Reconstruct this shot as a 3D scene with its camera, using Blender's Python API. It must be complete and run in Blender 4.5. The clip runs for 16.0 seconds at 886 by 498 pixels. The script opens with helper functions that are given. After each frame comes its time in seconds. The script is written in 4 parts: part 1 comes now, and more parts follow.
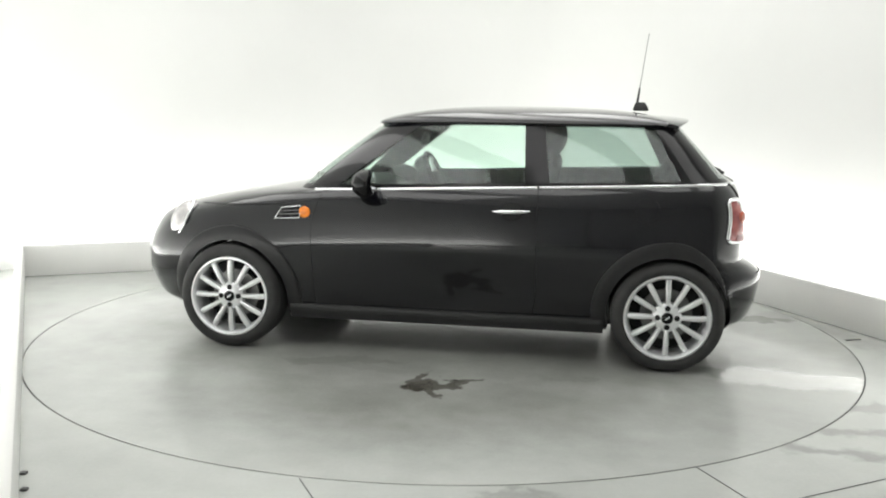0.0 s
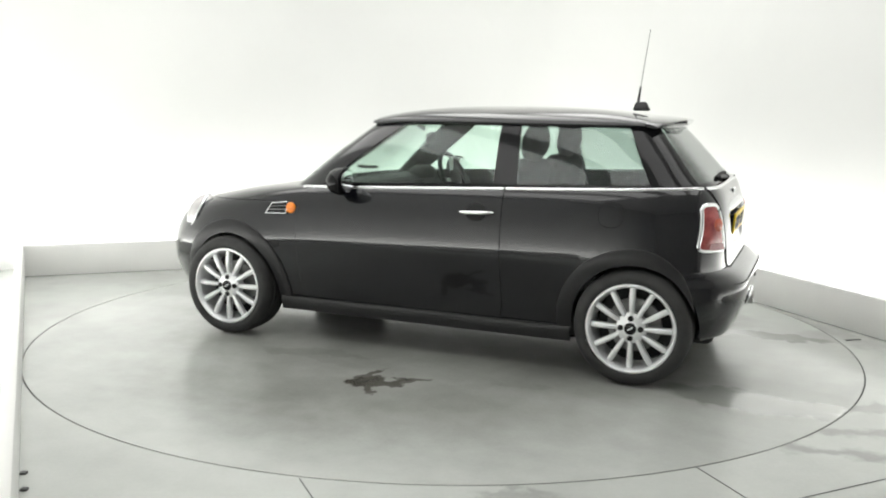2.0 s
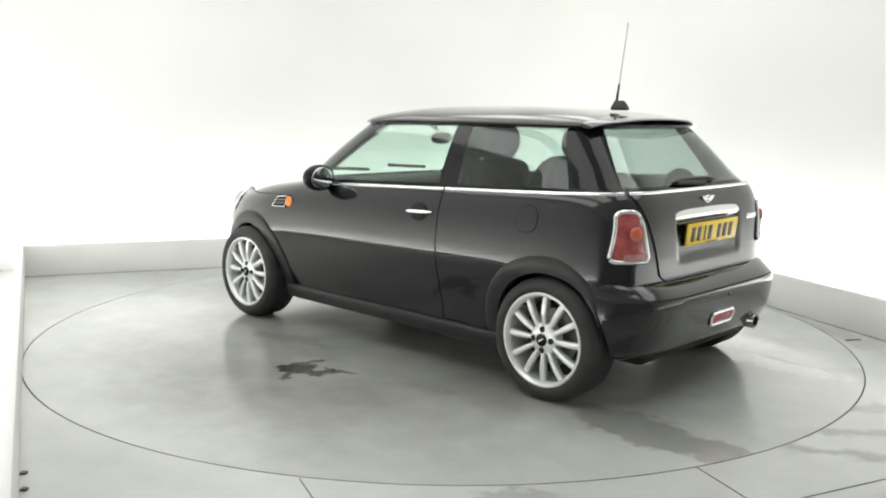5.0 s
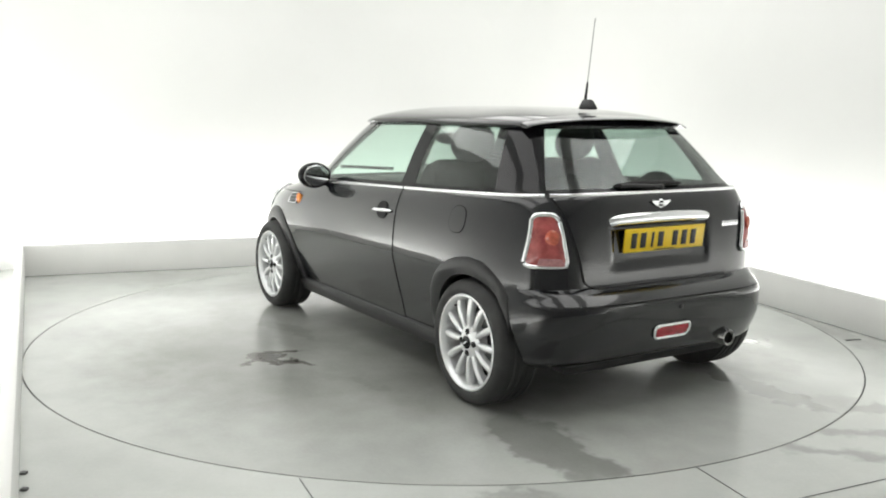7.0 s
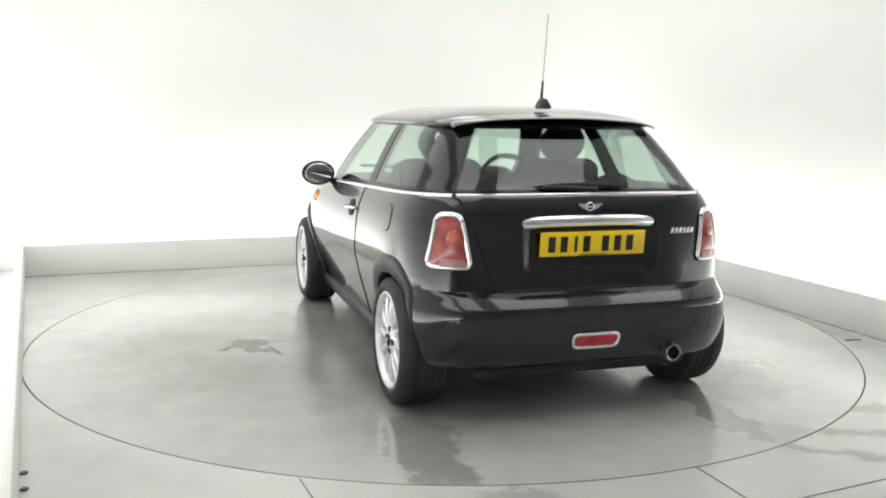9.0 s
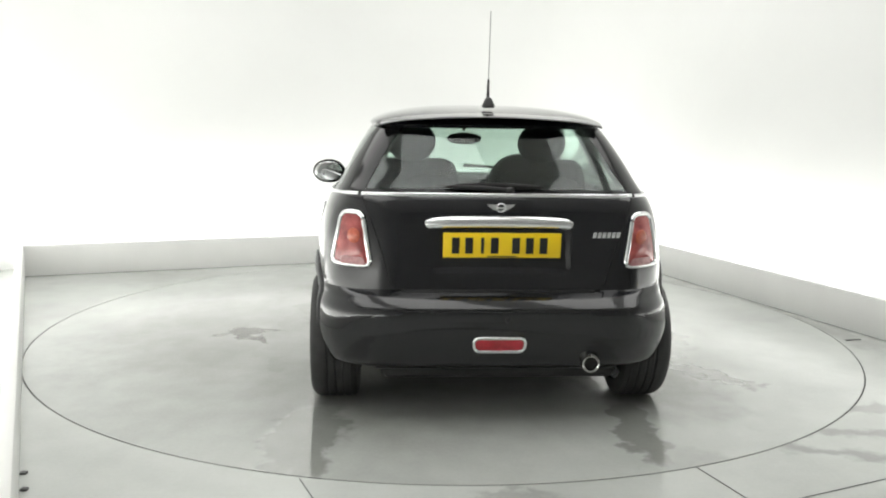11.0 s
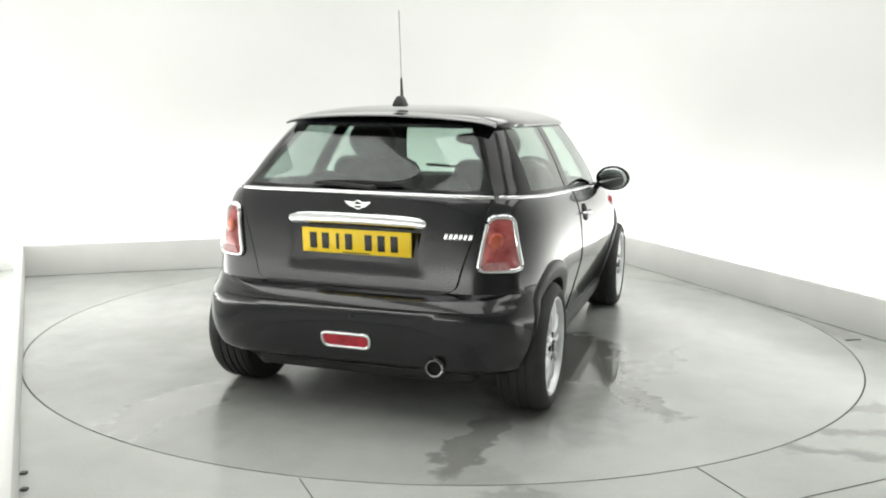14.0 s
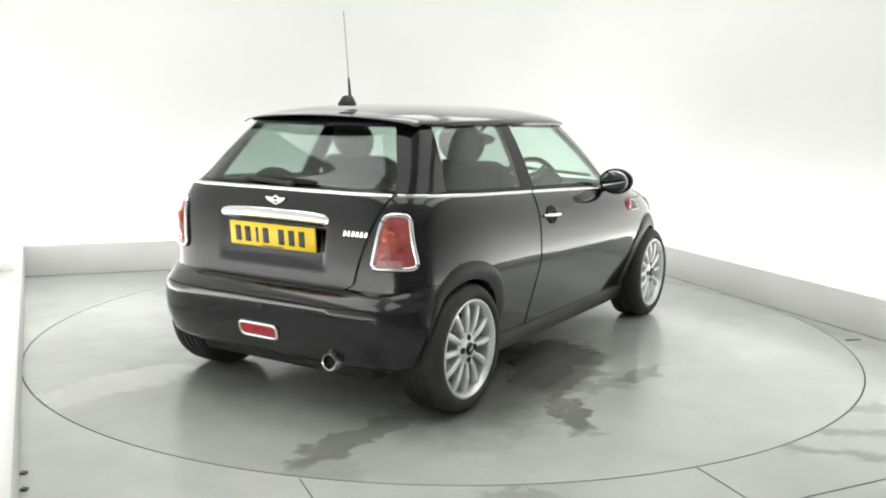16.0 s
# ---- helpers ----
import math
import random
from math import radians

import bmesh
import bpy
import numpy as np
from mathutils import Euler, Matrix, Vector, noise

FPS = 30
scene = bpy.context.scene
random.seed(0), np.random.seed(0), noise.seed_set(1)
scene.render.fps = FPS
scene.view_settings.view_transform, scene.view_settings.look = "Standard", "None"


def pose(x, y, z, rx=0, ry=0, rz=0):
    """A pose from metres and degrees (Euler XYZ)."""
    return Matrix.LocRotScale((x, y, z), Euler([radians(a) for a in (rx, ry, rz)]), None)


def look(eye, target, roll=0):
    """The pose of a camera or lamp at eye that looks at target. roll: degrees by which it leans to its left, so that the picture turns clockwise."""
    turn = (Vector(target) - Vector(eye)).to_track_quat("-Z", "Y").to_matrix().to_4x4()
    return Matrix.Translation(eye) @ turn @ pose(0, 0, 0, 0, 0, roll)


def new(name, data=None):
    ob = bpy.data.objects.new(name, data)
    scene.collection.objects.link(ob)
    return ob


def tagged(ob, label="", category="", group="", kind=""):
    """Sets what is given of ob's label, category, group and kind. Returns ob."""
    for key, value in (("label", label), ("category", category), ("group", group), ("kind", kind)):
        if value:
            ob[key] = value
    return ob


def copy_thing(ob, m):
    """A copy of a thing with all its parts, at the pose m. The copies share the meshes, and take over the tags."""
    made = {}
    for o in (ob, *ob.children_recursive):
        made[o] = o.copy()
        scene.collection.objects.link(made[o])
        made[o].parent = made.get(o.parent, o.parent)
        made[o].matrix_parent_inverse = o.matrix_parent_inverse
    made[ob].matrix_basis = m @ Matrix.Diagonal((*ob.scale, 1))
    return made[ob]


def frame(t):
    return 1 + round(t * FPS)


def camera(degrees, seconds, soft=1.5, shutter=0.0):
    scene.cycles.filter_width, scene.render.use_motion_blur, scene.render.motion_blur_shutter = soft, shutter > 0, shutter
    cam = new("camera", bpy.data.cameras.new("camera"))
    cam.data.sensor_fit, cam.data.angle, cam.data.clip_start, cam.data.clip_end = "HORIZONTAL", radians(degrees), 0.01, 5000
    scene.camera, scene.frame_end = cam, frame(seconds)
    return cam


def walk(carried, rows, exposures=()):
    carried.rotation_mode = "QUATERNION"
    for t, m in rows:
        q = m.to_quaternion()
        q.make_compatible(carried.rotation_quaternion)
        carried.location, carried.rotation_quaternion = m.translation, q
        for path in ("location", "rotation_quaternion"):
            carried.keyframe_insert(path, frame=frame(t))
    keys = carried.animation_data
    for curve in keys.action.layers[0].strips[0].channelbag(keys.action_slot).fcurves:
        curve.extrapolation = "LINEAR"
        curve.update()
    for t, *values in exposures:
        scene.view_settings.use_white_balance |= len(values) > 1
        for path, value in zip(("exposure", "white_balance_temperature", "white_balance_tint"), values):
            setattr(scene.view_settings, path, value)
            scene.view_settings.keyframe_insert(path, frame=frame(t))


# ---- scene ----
# The picture's height is 882 for a width of 1568; one fixed camera in a vehicle photo booth with a turntable.
cam = camera(52.495, 16.0, soft=2.0)
EYE = Vector((0.0, -5.6154, 1.3822))
PITCH, YAW, ROLL = 0.1533, 0.0050, 0.8893
AIM = EYE + Vector((-math.sin(YAW) * math.cos(PITCH), math.cos(YAW) * math.cos(PITCH), -math.sin(PITCH)))
walk(cam, [(0.0, look(EYE, AIM, ROLL)), (16.0, look(EYE, AIM, ROLL))], exposures=[(0.0, 0.0), (16.0, 0.0)])

# ---- light ----
PHI = math.radians(21.4)          # the booth stands turned by this angle


def room(a, b, z=0.0):
    """A place in the booth: a along the back wall, b towards it."""
    return Vector((a * math.cos(PHI) - b * math.sin(PHI), a * math.sin(PHI) + b * math.cos(PHI), z))


world = bpy.data.worlds.new("world")
scene.world = world
world.use_nodes = True
world.node_tree.nodes["Background"].inputs[0].default_value = (0.9, 0.95, 1.0, 1)
world.node_tree.nodes["Background"].inputs[1].default_value = 0.05


def area(name, place, target, sx, sy, watts, colour=(1, 1, 1)):
    lamp = bpy.data.lights.new(name, "AREA")
    lamp.shape, lamp.size, lamp.size_y, lamp.energy, lamp.color = "RECTANGLE", sx, sy, watts, colour
    ob = new(name, lamp)
    ob.matrix_world = look(place, target)
    return ob


# four rows of light panels under the ceiling, and strip lights in the trough behind the low kerb
LAMP_TOP = 3.42
for a in (-2.1, -0.75, 0.75, 2.1):
    panel_lamp = area("ceiling_panel_lamp", room(a, 0, LAMP_TOP), room(a, 0, 0), 0.95, 5.8, 35.5, (1.0, 0.995, 0.975))
    panel_lamp.matrix_world = Matrix.Translation(room(a, -0.2, LAMP_TOP)) @ Matrix.Rotation(PHI, 4, "Z")


def strip(name, a0, b0, a1, b1, towards, watts):
    mid = room((a0 + a1) / 2, (b0 + b1) / 2, 0.06)
    lamp = bpy.data.lights.new(name, "AREA")
    lamp.shape, lamp.size, lamp.size_y, lamp.energy = "RECTANGLE", math.hypot(a1 - a0, b1 - b0), 0.10, watts
    lamp.color = (1.0, 0.995, 0.975)
    ob = new(name, lamp)
    along = (room(a1, b1) - room(a0, b0)).normalized()
    back = -(Vector((0, 0, 1)) * 0.85 + towards * 0.5).normalized()
    side = back.cross(along)
    m = Matrix((along, side, back)).transposed().to_4x4()
    ob.matrix_world = Matrix.Translation(mid) @ m


OUT_B = (room(0, 1) - room(0, 0))
OUT_R = (room(1, 0) - room(0, 0))
strip("back_strip_lamp", -2.5, 2.93, 2.6, 2.93, OUT_B, 54)
strip("side_strip_lamp", 2.75, 2.6, 2.75, -5.0, OUT_R, 82)
strip("far_strip_lamp", -2.86, 2.6, -2.82, -5.0, -OUT_R, 125)

# ---- materials ----


def principled(name, colour, rough, metal=0.0, coat=0.0, spread=0.0, scale=8.0, bump=0.0, bump_scale=60.0, rough_spread=0.0,
               spec=0.5, transmission=0.0, ior=1.45, emission=0.0, second=None):
    """A node material with variation at two scales: broad stains and fine grain."""
    m = bpy.data.materials.new(name)
    m.use_nodes = True
    nt = m.node_tree
    b = nt.nodes["Principled BSDF"]
    b.inputs["Base Color"].default_value = (*colour, 1)
    b.inputs["Roughness"].default_value = rough
    b.inputs["Metallic"].default_value = metal
    b.inputs["Coat Weight"].default_value = coat
    b.inputs["Coat Roughness"].default_value = 0.045
    b.inputs["Specular IOR Level"].default_value = spec
    b.inputs["Transmission Weight"].default_value = transmission
    b.inputs["IOR"].default_value = ior
    if emission:
        b.inputs["Emission Color"].default_value = (*colour, 1)
        b.inputs["Emission Strength"].default_value = emission
    if spread or bump or rough_spread:
        co = nt.nodes.new("ShaderNodeTexCoord")
        broad, fine = nt.nodes.new("ShaderNodeTexNoise"), nt.nodes.new("ShaderNodeTexNoise")
        broad.inputs["Scale"].default_value, broad.inputs["Detail"].default_value = scale, 5
        fine.inputs["Scale"].default_value, fine.inputs["Detail"].default_value = bump_scale, 4
        for n in (broad, fine):
            nt.links.new(co.outputs["Object"], n.inputs["Vector"])
        if spread:
            mix = nt.nodes.new("ShaderNodeMix")
            mix.data_type = "RGBA"
            lo = second or tuple(c * (1 - spread) for c in colour)
            hi = tuple(min(1, c * (1 + spread)) for c in colour)
            mix.inputs["A"].default_value, mix.inputs["B"].default_value = (*lo, 1), (*hi, 1)
            add = nt.nodes.new("ShaderNodeMath")
            add.operation = "MULTIPLY_ADD"
            add.inputs[1].default_value = 0.3
            nt.links.new(fine.outputs["Fac"], add.inputs[0])
            ramp = nt.nodes.new("ShaderNodeMapRange")
            ramp.inputs["From Min"].default_value, ramp.inputs["From Max"].default_value = 0.3, 0.7
            nt.links.new(broad.outputs["Fac"], ramp.inputs["Value"])
            half = nt.nodes.new("ShaderNodeMath")
            half.operation = "MULTIPLY"
            half.inputs[1].default_value = 0.7
            nt.links.new(ramp.outputs[0], half.inputs[0])
            nt.links.new(half.outputs[0], add.inputs[2])
            nt.links.new(add.outputs[0], mix.inputs["Factor"])
            nt.links.new(mix.outputs["Result"], b.inputs["Base Color"])
        if rough_spread:
            rr = nt.nodes.new("ShaderNodeMapRange")
            rr.inputs["From Min"].default_value, rr.inputs["From Max"].default_value = 0.3, 0.7
            rr.inputs["To Min"].default_value, rr.inputs["To Max"].default_value = max(0.02, rough - rough_spread), rough + rough_spread
            nt.links.new(broad.outputs["Fac"], rr.inputs["Value"])
            nt.links.new(rr.outputs[0], b.inputs["Roughness"])
        if bump:
            bp = nt.nodes.new("ShaderNodeBump")
            bp.inputs["Strength"].default_value, bp.inputs["Distance"].default_value = bump, 0.002
            nt.links.new(fine.outputs["Fac"], bp.inputs["Height"])
            nt.links.new(bp.outputs[0], b.inputs["Normal"])
    return m


M_WALL = principled("white_wall_paint", (0.715, 0.722, 0.705), 0.75, spread=0.02, scale=1.2, bump=0.05, bump_scale=30)
M_KERB = principled("kerb_paint", (0.80, 0.80, 0.78), 0.55, spread=0.04, scale=3, bump=0.08, bump_scale=40)
# grey of the unseen wall, set by how the car reflects it
M_FRONT = principled("unseen_wall_paint", (0.42, 0.42, 0.41), 0.85, spread=0.1, scale=2)
M_CEIL = principled("ceiling_paint", (0.58, 0.58, 0.57), 0.8, spread=0.02, scale=1)
M_PAINT = principled("black_car_paint", (0.0035, 0.004, 0.006), 0.22, coat=1.0, spread=0.2, scale=3, rough_spread=0.04, spec=0.22)
M_PLASTIC = principled("black_arch_plastic", (0.015, 0.015, 0.016), 0.38, spread=0.25, scale=9, bump=0.15, bump_scale=400)
M_TRIM = principled("gloss_black_trim", (0.006, 0.006, 0.007), 0.09, spread=0.2, scale=6, spec=0.34)
M_SEAL = principled("rubber_seal", (0.006, 0.006, 0.006), 0.7, spread=0.2, scale=20)
M_CHROME = principled("chrome", (0.86, 0.87, 0.88), 0.16, metal=1.0, rough_spread=0.04, scale=12)
M_ALLOY = principled("silver_alloy", (0.80, 0.81, 0.82), 0.34, metal=0.55, spread=0.08, scale=14, bump=0.03, bump_scale=300)
M_PIPE = principled("exhaust_steel", (0.42, 0.42, 0.41), 0.24, metal=1.0, rough_spread=0.08, scale=25)
M_DISC = principled("brake_steel", (0.22, 0.22, 0.22), 0.4, metal=0.9, spread=0.2, scale=20)
M_TYRE = principled("tyre_rubber", (0.026, 0.026, 0.026), 0.64, spread=0.35, scale=14, bump=0.2, bump_scale=180)
M_RED = principled("red_lens", (0.44, 0.014, 0.030), 0.08, coat=0.6, spread=0.3, scale=22, bump=0.25, bump_scale=90)
M_AMBER = principled("amber_lens", (0.85, 0.23, 0.02), 0.12, coat=0.6, spread=0.25, scale=60)
M_PALE = principled("pale_red_lens", (0.50, 0.105, 0.060), 0.12, coat=0.6, spread=0.3, scale=50)
M_TAIL = principled("mottled_tail_lens", (0.42, 0.095, 0.085), 0.07, coat=0.6, spread=0.25, scale=20, bump=0.2, bump_scale=110, second=(0.18, 0.025, 0.030))
M_PINK = principled("pink_lens", (0.42, 0.20, 0.20), 0.10, coat=0.6, spread=0.3, scale=60)
M_CLEAR = principled("clear_lamp_lens", (0.62, 0.60, 0.60), 0.08, coat=0.8, spread=0.15, scale=40, metal=0.3)
M_PLATE = principled("yellow_plate", (0.92, 0.64, 0.015), 0.35, spread=0.05, scale=10)
M_INK = principled("black_plate_print", (0.01, 0.01, 0.01), 0.4, spread=0.1, scale=30)
M_CLOTH = principled("charcoal_seat_cloth", (0.013, 0.013, 0.014), 0.9, spread=0.3, scale=12, bump=0.3, bump_scale=500)
M_DASH = principled("dashboard_plastic", (0.018, 0.018, 0.018), 0.6, spread=0.2, scale=10, bump=0.2, bump_scale=300)
M_GLASS = principled("tinted_window_glass", (0.80, 0.93, 0.86), 0.0, transmission=1.0, ior=1.45)
M_REARGLASS = principled("tinted_rear_glass", (0.56, 0.65, 0.61), 0.0, transmission=1.0, ior=1.45)
M_MIRROR = principled("mirror_glass", (0.85, 0.87, 0.88), 0.02, metal=1.0)
M_DARK = principled("pit_dark", (0.02, 0.02, 0.02), 0.8, spread=0.2, scale=5)
M_BOLT = principled("steel_bolt", (0.10, 0.10, 0.10), 0.5, metal=0.7, spread=0.2, scale=40)


def floor_material(name, stains_and_shade):
    """Pale grey sealed floor, scuffed and damp in places; the entries are damp marks, dark strips and painted shade (x,
    y, half length, half width, turn, darkness, softness, water film).
    """
    m = principled(name, (0.56, 0.575, 0.55), 0.30, rough_spread=0.0)
    nt = m.node_tree
    b = nt.nodes["Principled BSDF"]
    N, L = nt.nodes.new, nt.links.new
    co = N("ShaderNodeTexCoord")

    def noise_node(scale, detail=5):
        n = N("ShaderNodeTexNoise")
        n.inputs["Scale"].default_value, n.inputs["Detail"].default_value = scale, detail
        L(co.outputs["Object"], n.inputs["Vector"])
        return n

    def ranged(sock, a, bb, c, d, smooth=False):
        n = N("ShaderNodeMapRange")
        if smooth:
            n.interpolation_type = "SMOOTHSTEP"
        for k, v in zip(("From Min", "From Max", "To Min", "To Max"), (a, bb, c, d)):
            n.inputs[k].default_value = v
        L(sock, n.inputs["Value"])
        return n.outputs[0]

    def maths(op, p, q):
        n = N("ShaderNodeMath")
        n.operation = op
        for i, v in enumerate((p, q)):
            if isinstance(v, float):
                n.inputs[i].default_value = v
            else:
                L(v, n.inputs[i])
        return n.outputs[0]

    broad, mid, fine = noise_node(0.9), noise_node(5.0), noise_node(60.0)
    warp = noise_node(7.0, 6)
    wv = N("ShaderNodeVectorMath")
    wv.operation = "MULTIPLY_ADD"
    L(warp.outputs["Color"], wv.inputs[0])
    wv.inputs[1].default_value = (0.34, 0.34, 0.0)
    shift = N("ShaderNodeVectorMath")
    shift.operation = "ADD"
    L(co.outputs["Object"], shift.inputs[0])
    shift.inputs[1].default_value = (-0.17, -0.17, 0)
    L(shift.outputs[0], wv.inputs[2])
    damp_and_shade = None
    wet = None
    for x, y, a, c, turn, depth, edge, film in stains_and_shade:
        mp = N("ShaderNodeMapping")
        mp.vector_type = "TEXTURE"
        mp.inputs["Location"].default_value = (x, y, 0)
        mp.inputs["Rotation"].default_value = (0, 0, math.radians(turn))
        mp.inputs["Scale"].default_value = (a, c, 1)
        L(wv.outputs[0], mp.inputs["Vector"])
        flat = N("ShaderNodeVectorMath")
        flat.operation = "MULTIPLY"
        flat.inputs[1].default_value = (1, 1, 0)
        L(mp.outputs[0], flat.inputs[0])
        ln = N("ShaderNodeVectorMath")
        ln.operation = "LENGTH"
        L(flat.outputs[0], ln.inputs[0])
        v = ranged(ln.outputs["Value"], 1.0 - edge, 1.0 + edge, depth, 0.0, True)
        damp_and_shade = v if damp_and_shade is None else maths("MAXIMUM", damp_and_shade, v)
        if film:
            f = maths("MULTIPLY", v, film / depth)
            wet = f if wet is None else maths("MAXIMUM", wet, f)
    scuff = ranged(broad.outputs["Fac"], 0.35, 0.7, 0.0, 0.22)
    grime = ranged(mid.outputs["Fac"], 0.35, 0.8, 0.0, 0.085)
    grain = ranged(fine.outputs["Fac"], 0.3, 0.7, 0.0, 0.04)
    total = maths("ADD", maths("ADD", scuff, grime), grain)
    # damp marks and the painted shade darken the colour alike
    if damp_and_shade is not None:
        total = maths("ADD", total, damp_and_shade)
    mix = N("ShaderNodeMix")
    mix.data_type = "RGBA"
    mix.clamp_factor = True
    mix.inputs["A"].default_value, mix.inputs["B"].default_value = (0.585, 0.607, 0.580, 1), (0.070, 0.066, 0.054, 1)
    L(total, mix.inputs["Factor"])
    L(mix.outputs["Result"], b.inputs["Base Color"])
    rough = ranged(damp_and_shade, 0.0, 0.6, 0.22, 0.15)
    L(rough, b.inputs["Roughness"])
    if wet is not None:
        L(wet, b.inputs["Coat Weight"])
    b.inputs["Coat Roughness"].default_value = 0.03
    b.inputs["Coat IOR"].default_value = 1.9
    bp = N("ShaderNodeBump")
    bp.inputs["Strength"].default_value, bp.inputs["Distance"].default_value = 0.05, 0.002
    L(mid.outputs["Fac"], bp.inputs["Height"])
    L(bp.outputs[0], b.inputs["Normal"])
    return m


# ---- mesh helpers ----


def mesh_of(name, verts, faces, material, smooth=None):
    me = bpy.data.meshes.new(name)
    me.from_pydata([tuple(v) for v in verts], [], faces)
    bm = bmesh.new()
    bm.from_mesh(me)
    bmesh.ops.remove_doubles(bm, verts=bm.verts, dist=1e-5)
    bmesh.ops.delete(bm, geom=[v for v in bm.verts if not v.link_faces], context="VERTS")
    bmesh.ops.recalc_face_normals(bm, faces=bm.faces)
    bm.to_mesh(me)
    bm.free()
    finish(me, material, smooth)
    return me


def finish(me, material, smooth=None):
    me.materials.clear()
    me.materials.append(material)
    if smooth:
        me.shade_smooth()
        me.set_sharp_from_angle(angle=math.radians(smooth))


def part_mesh(name, me, parent, label=""):
    ob = new(name, me)
    ob.parent = parent
    if label:
        tagged(ob, label)
    return ob


def part(name, bm, material, parent, label="", smooth=40):
    me = bpy.data.meshes.new(name)
    bmesh.ops.recalc_face_normals(bm, faces=bm.faces)
    bm.to_mesh(me)
    bm.free()
    finish(me, material, smooth)
    return part_mesh(name, me, parent, label)


THICKENED = []


def shell(name, verts, faces, material, parent, label="", thick=0.0, smooth=40, offset=-1):
    me = mesh_of(name, verts, faces, material, smooth)
    ob = part_mesh(name, me, parent, label)
    if thick:
        s = ob.modifiers.new("thickness", "SOLIDIFY")
        s.thickness, s.offset = thick, offset
        THICKENED.append((ob, material, smooth or 30))
    return ob


def grid_faces(nu, nv, closed=False):
    """Faces of nu rows of nv points."""
    out = []
    for i in range(nu - 1):
        for j in range(nv if closed else nv - 1):
            k = (j + 1) % nv
            out.append((i * nv + j, i * nv + k, (i + 1) * nv + k, (i + 1) * nv + j))
    return out


def box_bm(cx, cy, cz, sx, sy, sz, bevel=0.0, seg=2, bm=None):
    bm = bm or bmesh.new()
    r = bmesh.ops.create_cube(bm, size=1.0, matrix=Matrix.Translation((cx, cy, cz)) @ Matrix.Diagonal((sx, sy, sz, 1)))
    if bevel:
        vs = set(r["verts"])
        es = [e for e in bm.edges if e.verts[0] in vs and e.verts[1] in vs]
        bmesh.ops.bevel(bm, geom=es, offset=bevel, segments=seg, profile=0.5, affect="EDGES")
    return bm


def ball_bm(m, u=24, v=14, bm=None):
    bm = bm or bmesh.new()
    bmesh.ops.create_uvsphere(bm, u_segments=u, v_segments=v, radius=1.0, matrix=m)
    return bm


def tube(name, pts, radius, material, parent, label="", closed=False, sides=8, flat=1.0):
    """A round bar along points; flat squashes it across."""
    verts, n = [], len(pts)
    pts = [Vector(p) for p in pts]
    for i, p in enumerate(pts):
        a = pts[(i - 1) % n] if closed or i else p
        b = pts[(i + 1) % n] if closed or i < n - 1 else p
        d = (b - a).normalized()
        up = Vector((0, 0, 1)) if abs(d.z) < 0.9 else Vector((1, 0, 0))
        s = d.cross(up).normalized()
        w = s.cross(d)
        r = radius(i / max(1, n - 1)) if callable(radius) else radius
        verts += [p + s * (math.cos(k * 2 * math.pi / sides) * r * flat) + w * (math.sin(k * 2 * math.pi / sides) * r) for k in range(sides)]
    faces = []
    for i in range(n if closed else n - 1):
        for k in range(sides):
            j, l = (i + 1) % n, (k + 1) % sides
            faces.append((i * sides + k, i * sides + l, j * sides + l, j * sides + k))
    if not closed:
        faces += [tuple(range(sides)), tuple(range((n - 1) * sides, n * sides))]
    return shell(name, verts, faces, material, parent, label, smooth=50)


def lathe(name, profile, material, parent, m, label="", seg=64, smooth=40, closed=True):
    """Turns (radius, y) pairs about the y axis, placed by the matrix m."""
    verts = []
    for k in range(seg):
        a = 2 * math.pi * k / seg
        verts += [m @ Vector((r * math.cos(a), y, r * math.sin(a))) for r, y in profile]
    n = len(profile)
    faces = []
    for k in range(seg):
        l = (k + 1) % seg
        for i in range(n if closed else n - 1):
            j = (i + 1) % n
            faces.append((k * n + i, k * n + j, l * n + j, l * n + i))
    return shell(name, verts, faces, material, parent, label, smooth=smooth)


# ---- the booth ----
CX, CY, TABLE_R = -0.018, 0.027, 2.4626


def wall_run(name, pts, z0, z1, thick, material, label):
    """An upright wall along points of the plan; it thickens to its left."""
    n = len(pts)
    verts = []
    for i, p in enumerate(pts):
        a, b = pts[max(0, i - 1)], pts[min(n - 1, i + 1)]
        d = (b - a).normalized()
        s = Vector((-d.y, d.x, 0))
        for q in (p, p + s * thick):
            verts += [Vector((q.x, q.y, z0)), Vector((q.x, q.y, z1))]
    faces = []
    for i in range(n - 1):
        a, b = 4 * i, 4 * i + 4
        faces += [(a, a + 1, b + 1, b), (a + 2, a + 3, b + 3, b + 2), (a + 1, a + 3, b + 3, b + 1), (a, a + 2, b + 2, b)]
    faces += [(0, 1, 3, 2), (4 * n - 4, 4 * n - 3, 4 * n - 1, 4 * n - 2)]
    ob = new(name, mesh_of(name, verts, faces, material, 30))
    return tagged(ob, label, "wall", kind="structure")


def arc(ca, cb, r, d0, d1, n=14):
    return [room(ca + r * math.cos(math.radians(d0 + (d1 - d0) * i / n)), cb + r * math.sin(math.radians(d0 + (d1 - d0) * i / n))) for i in range(n + 1)]


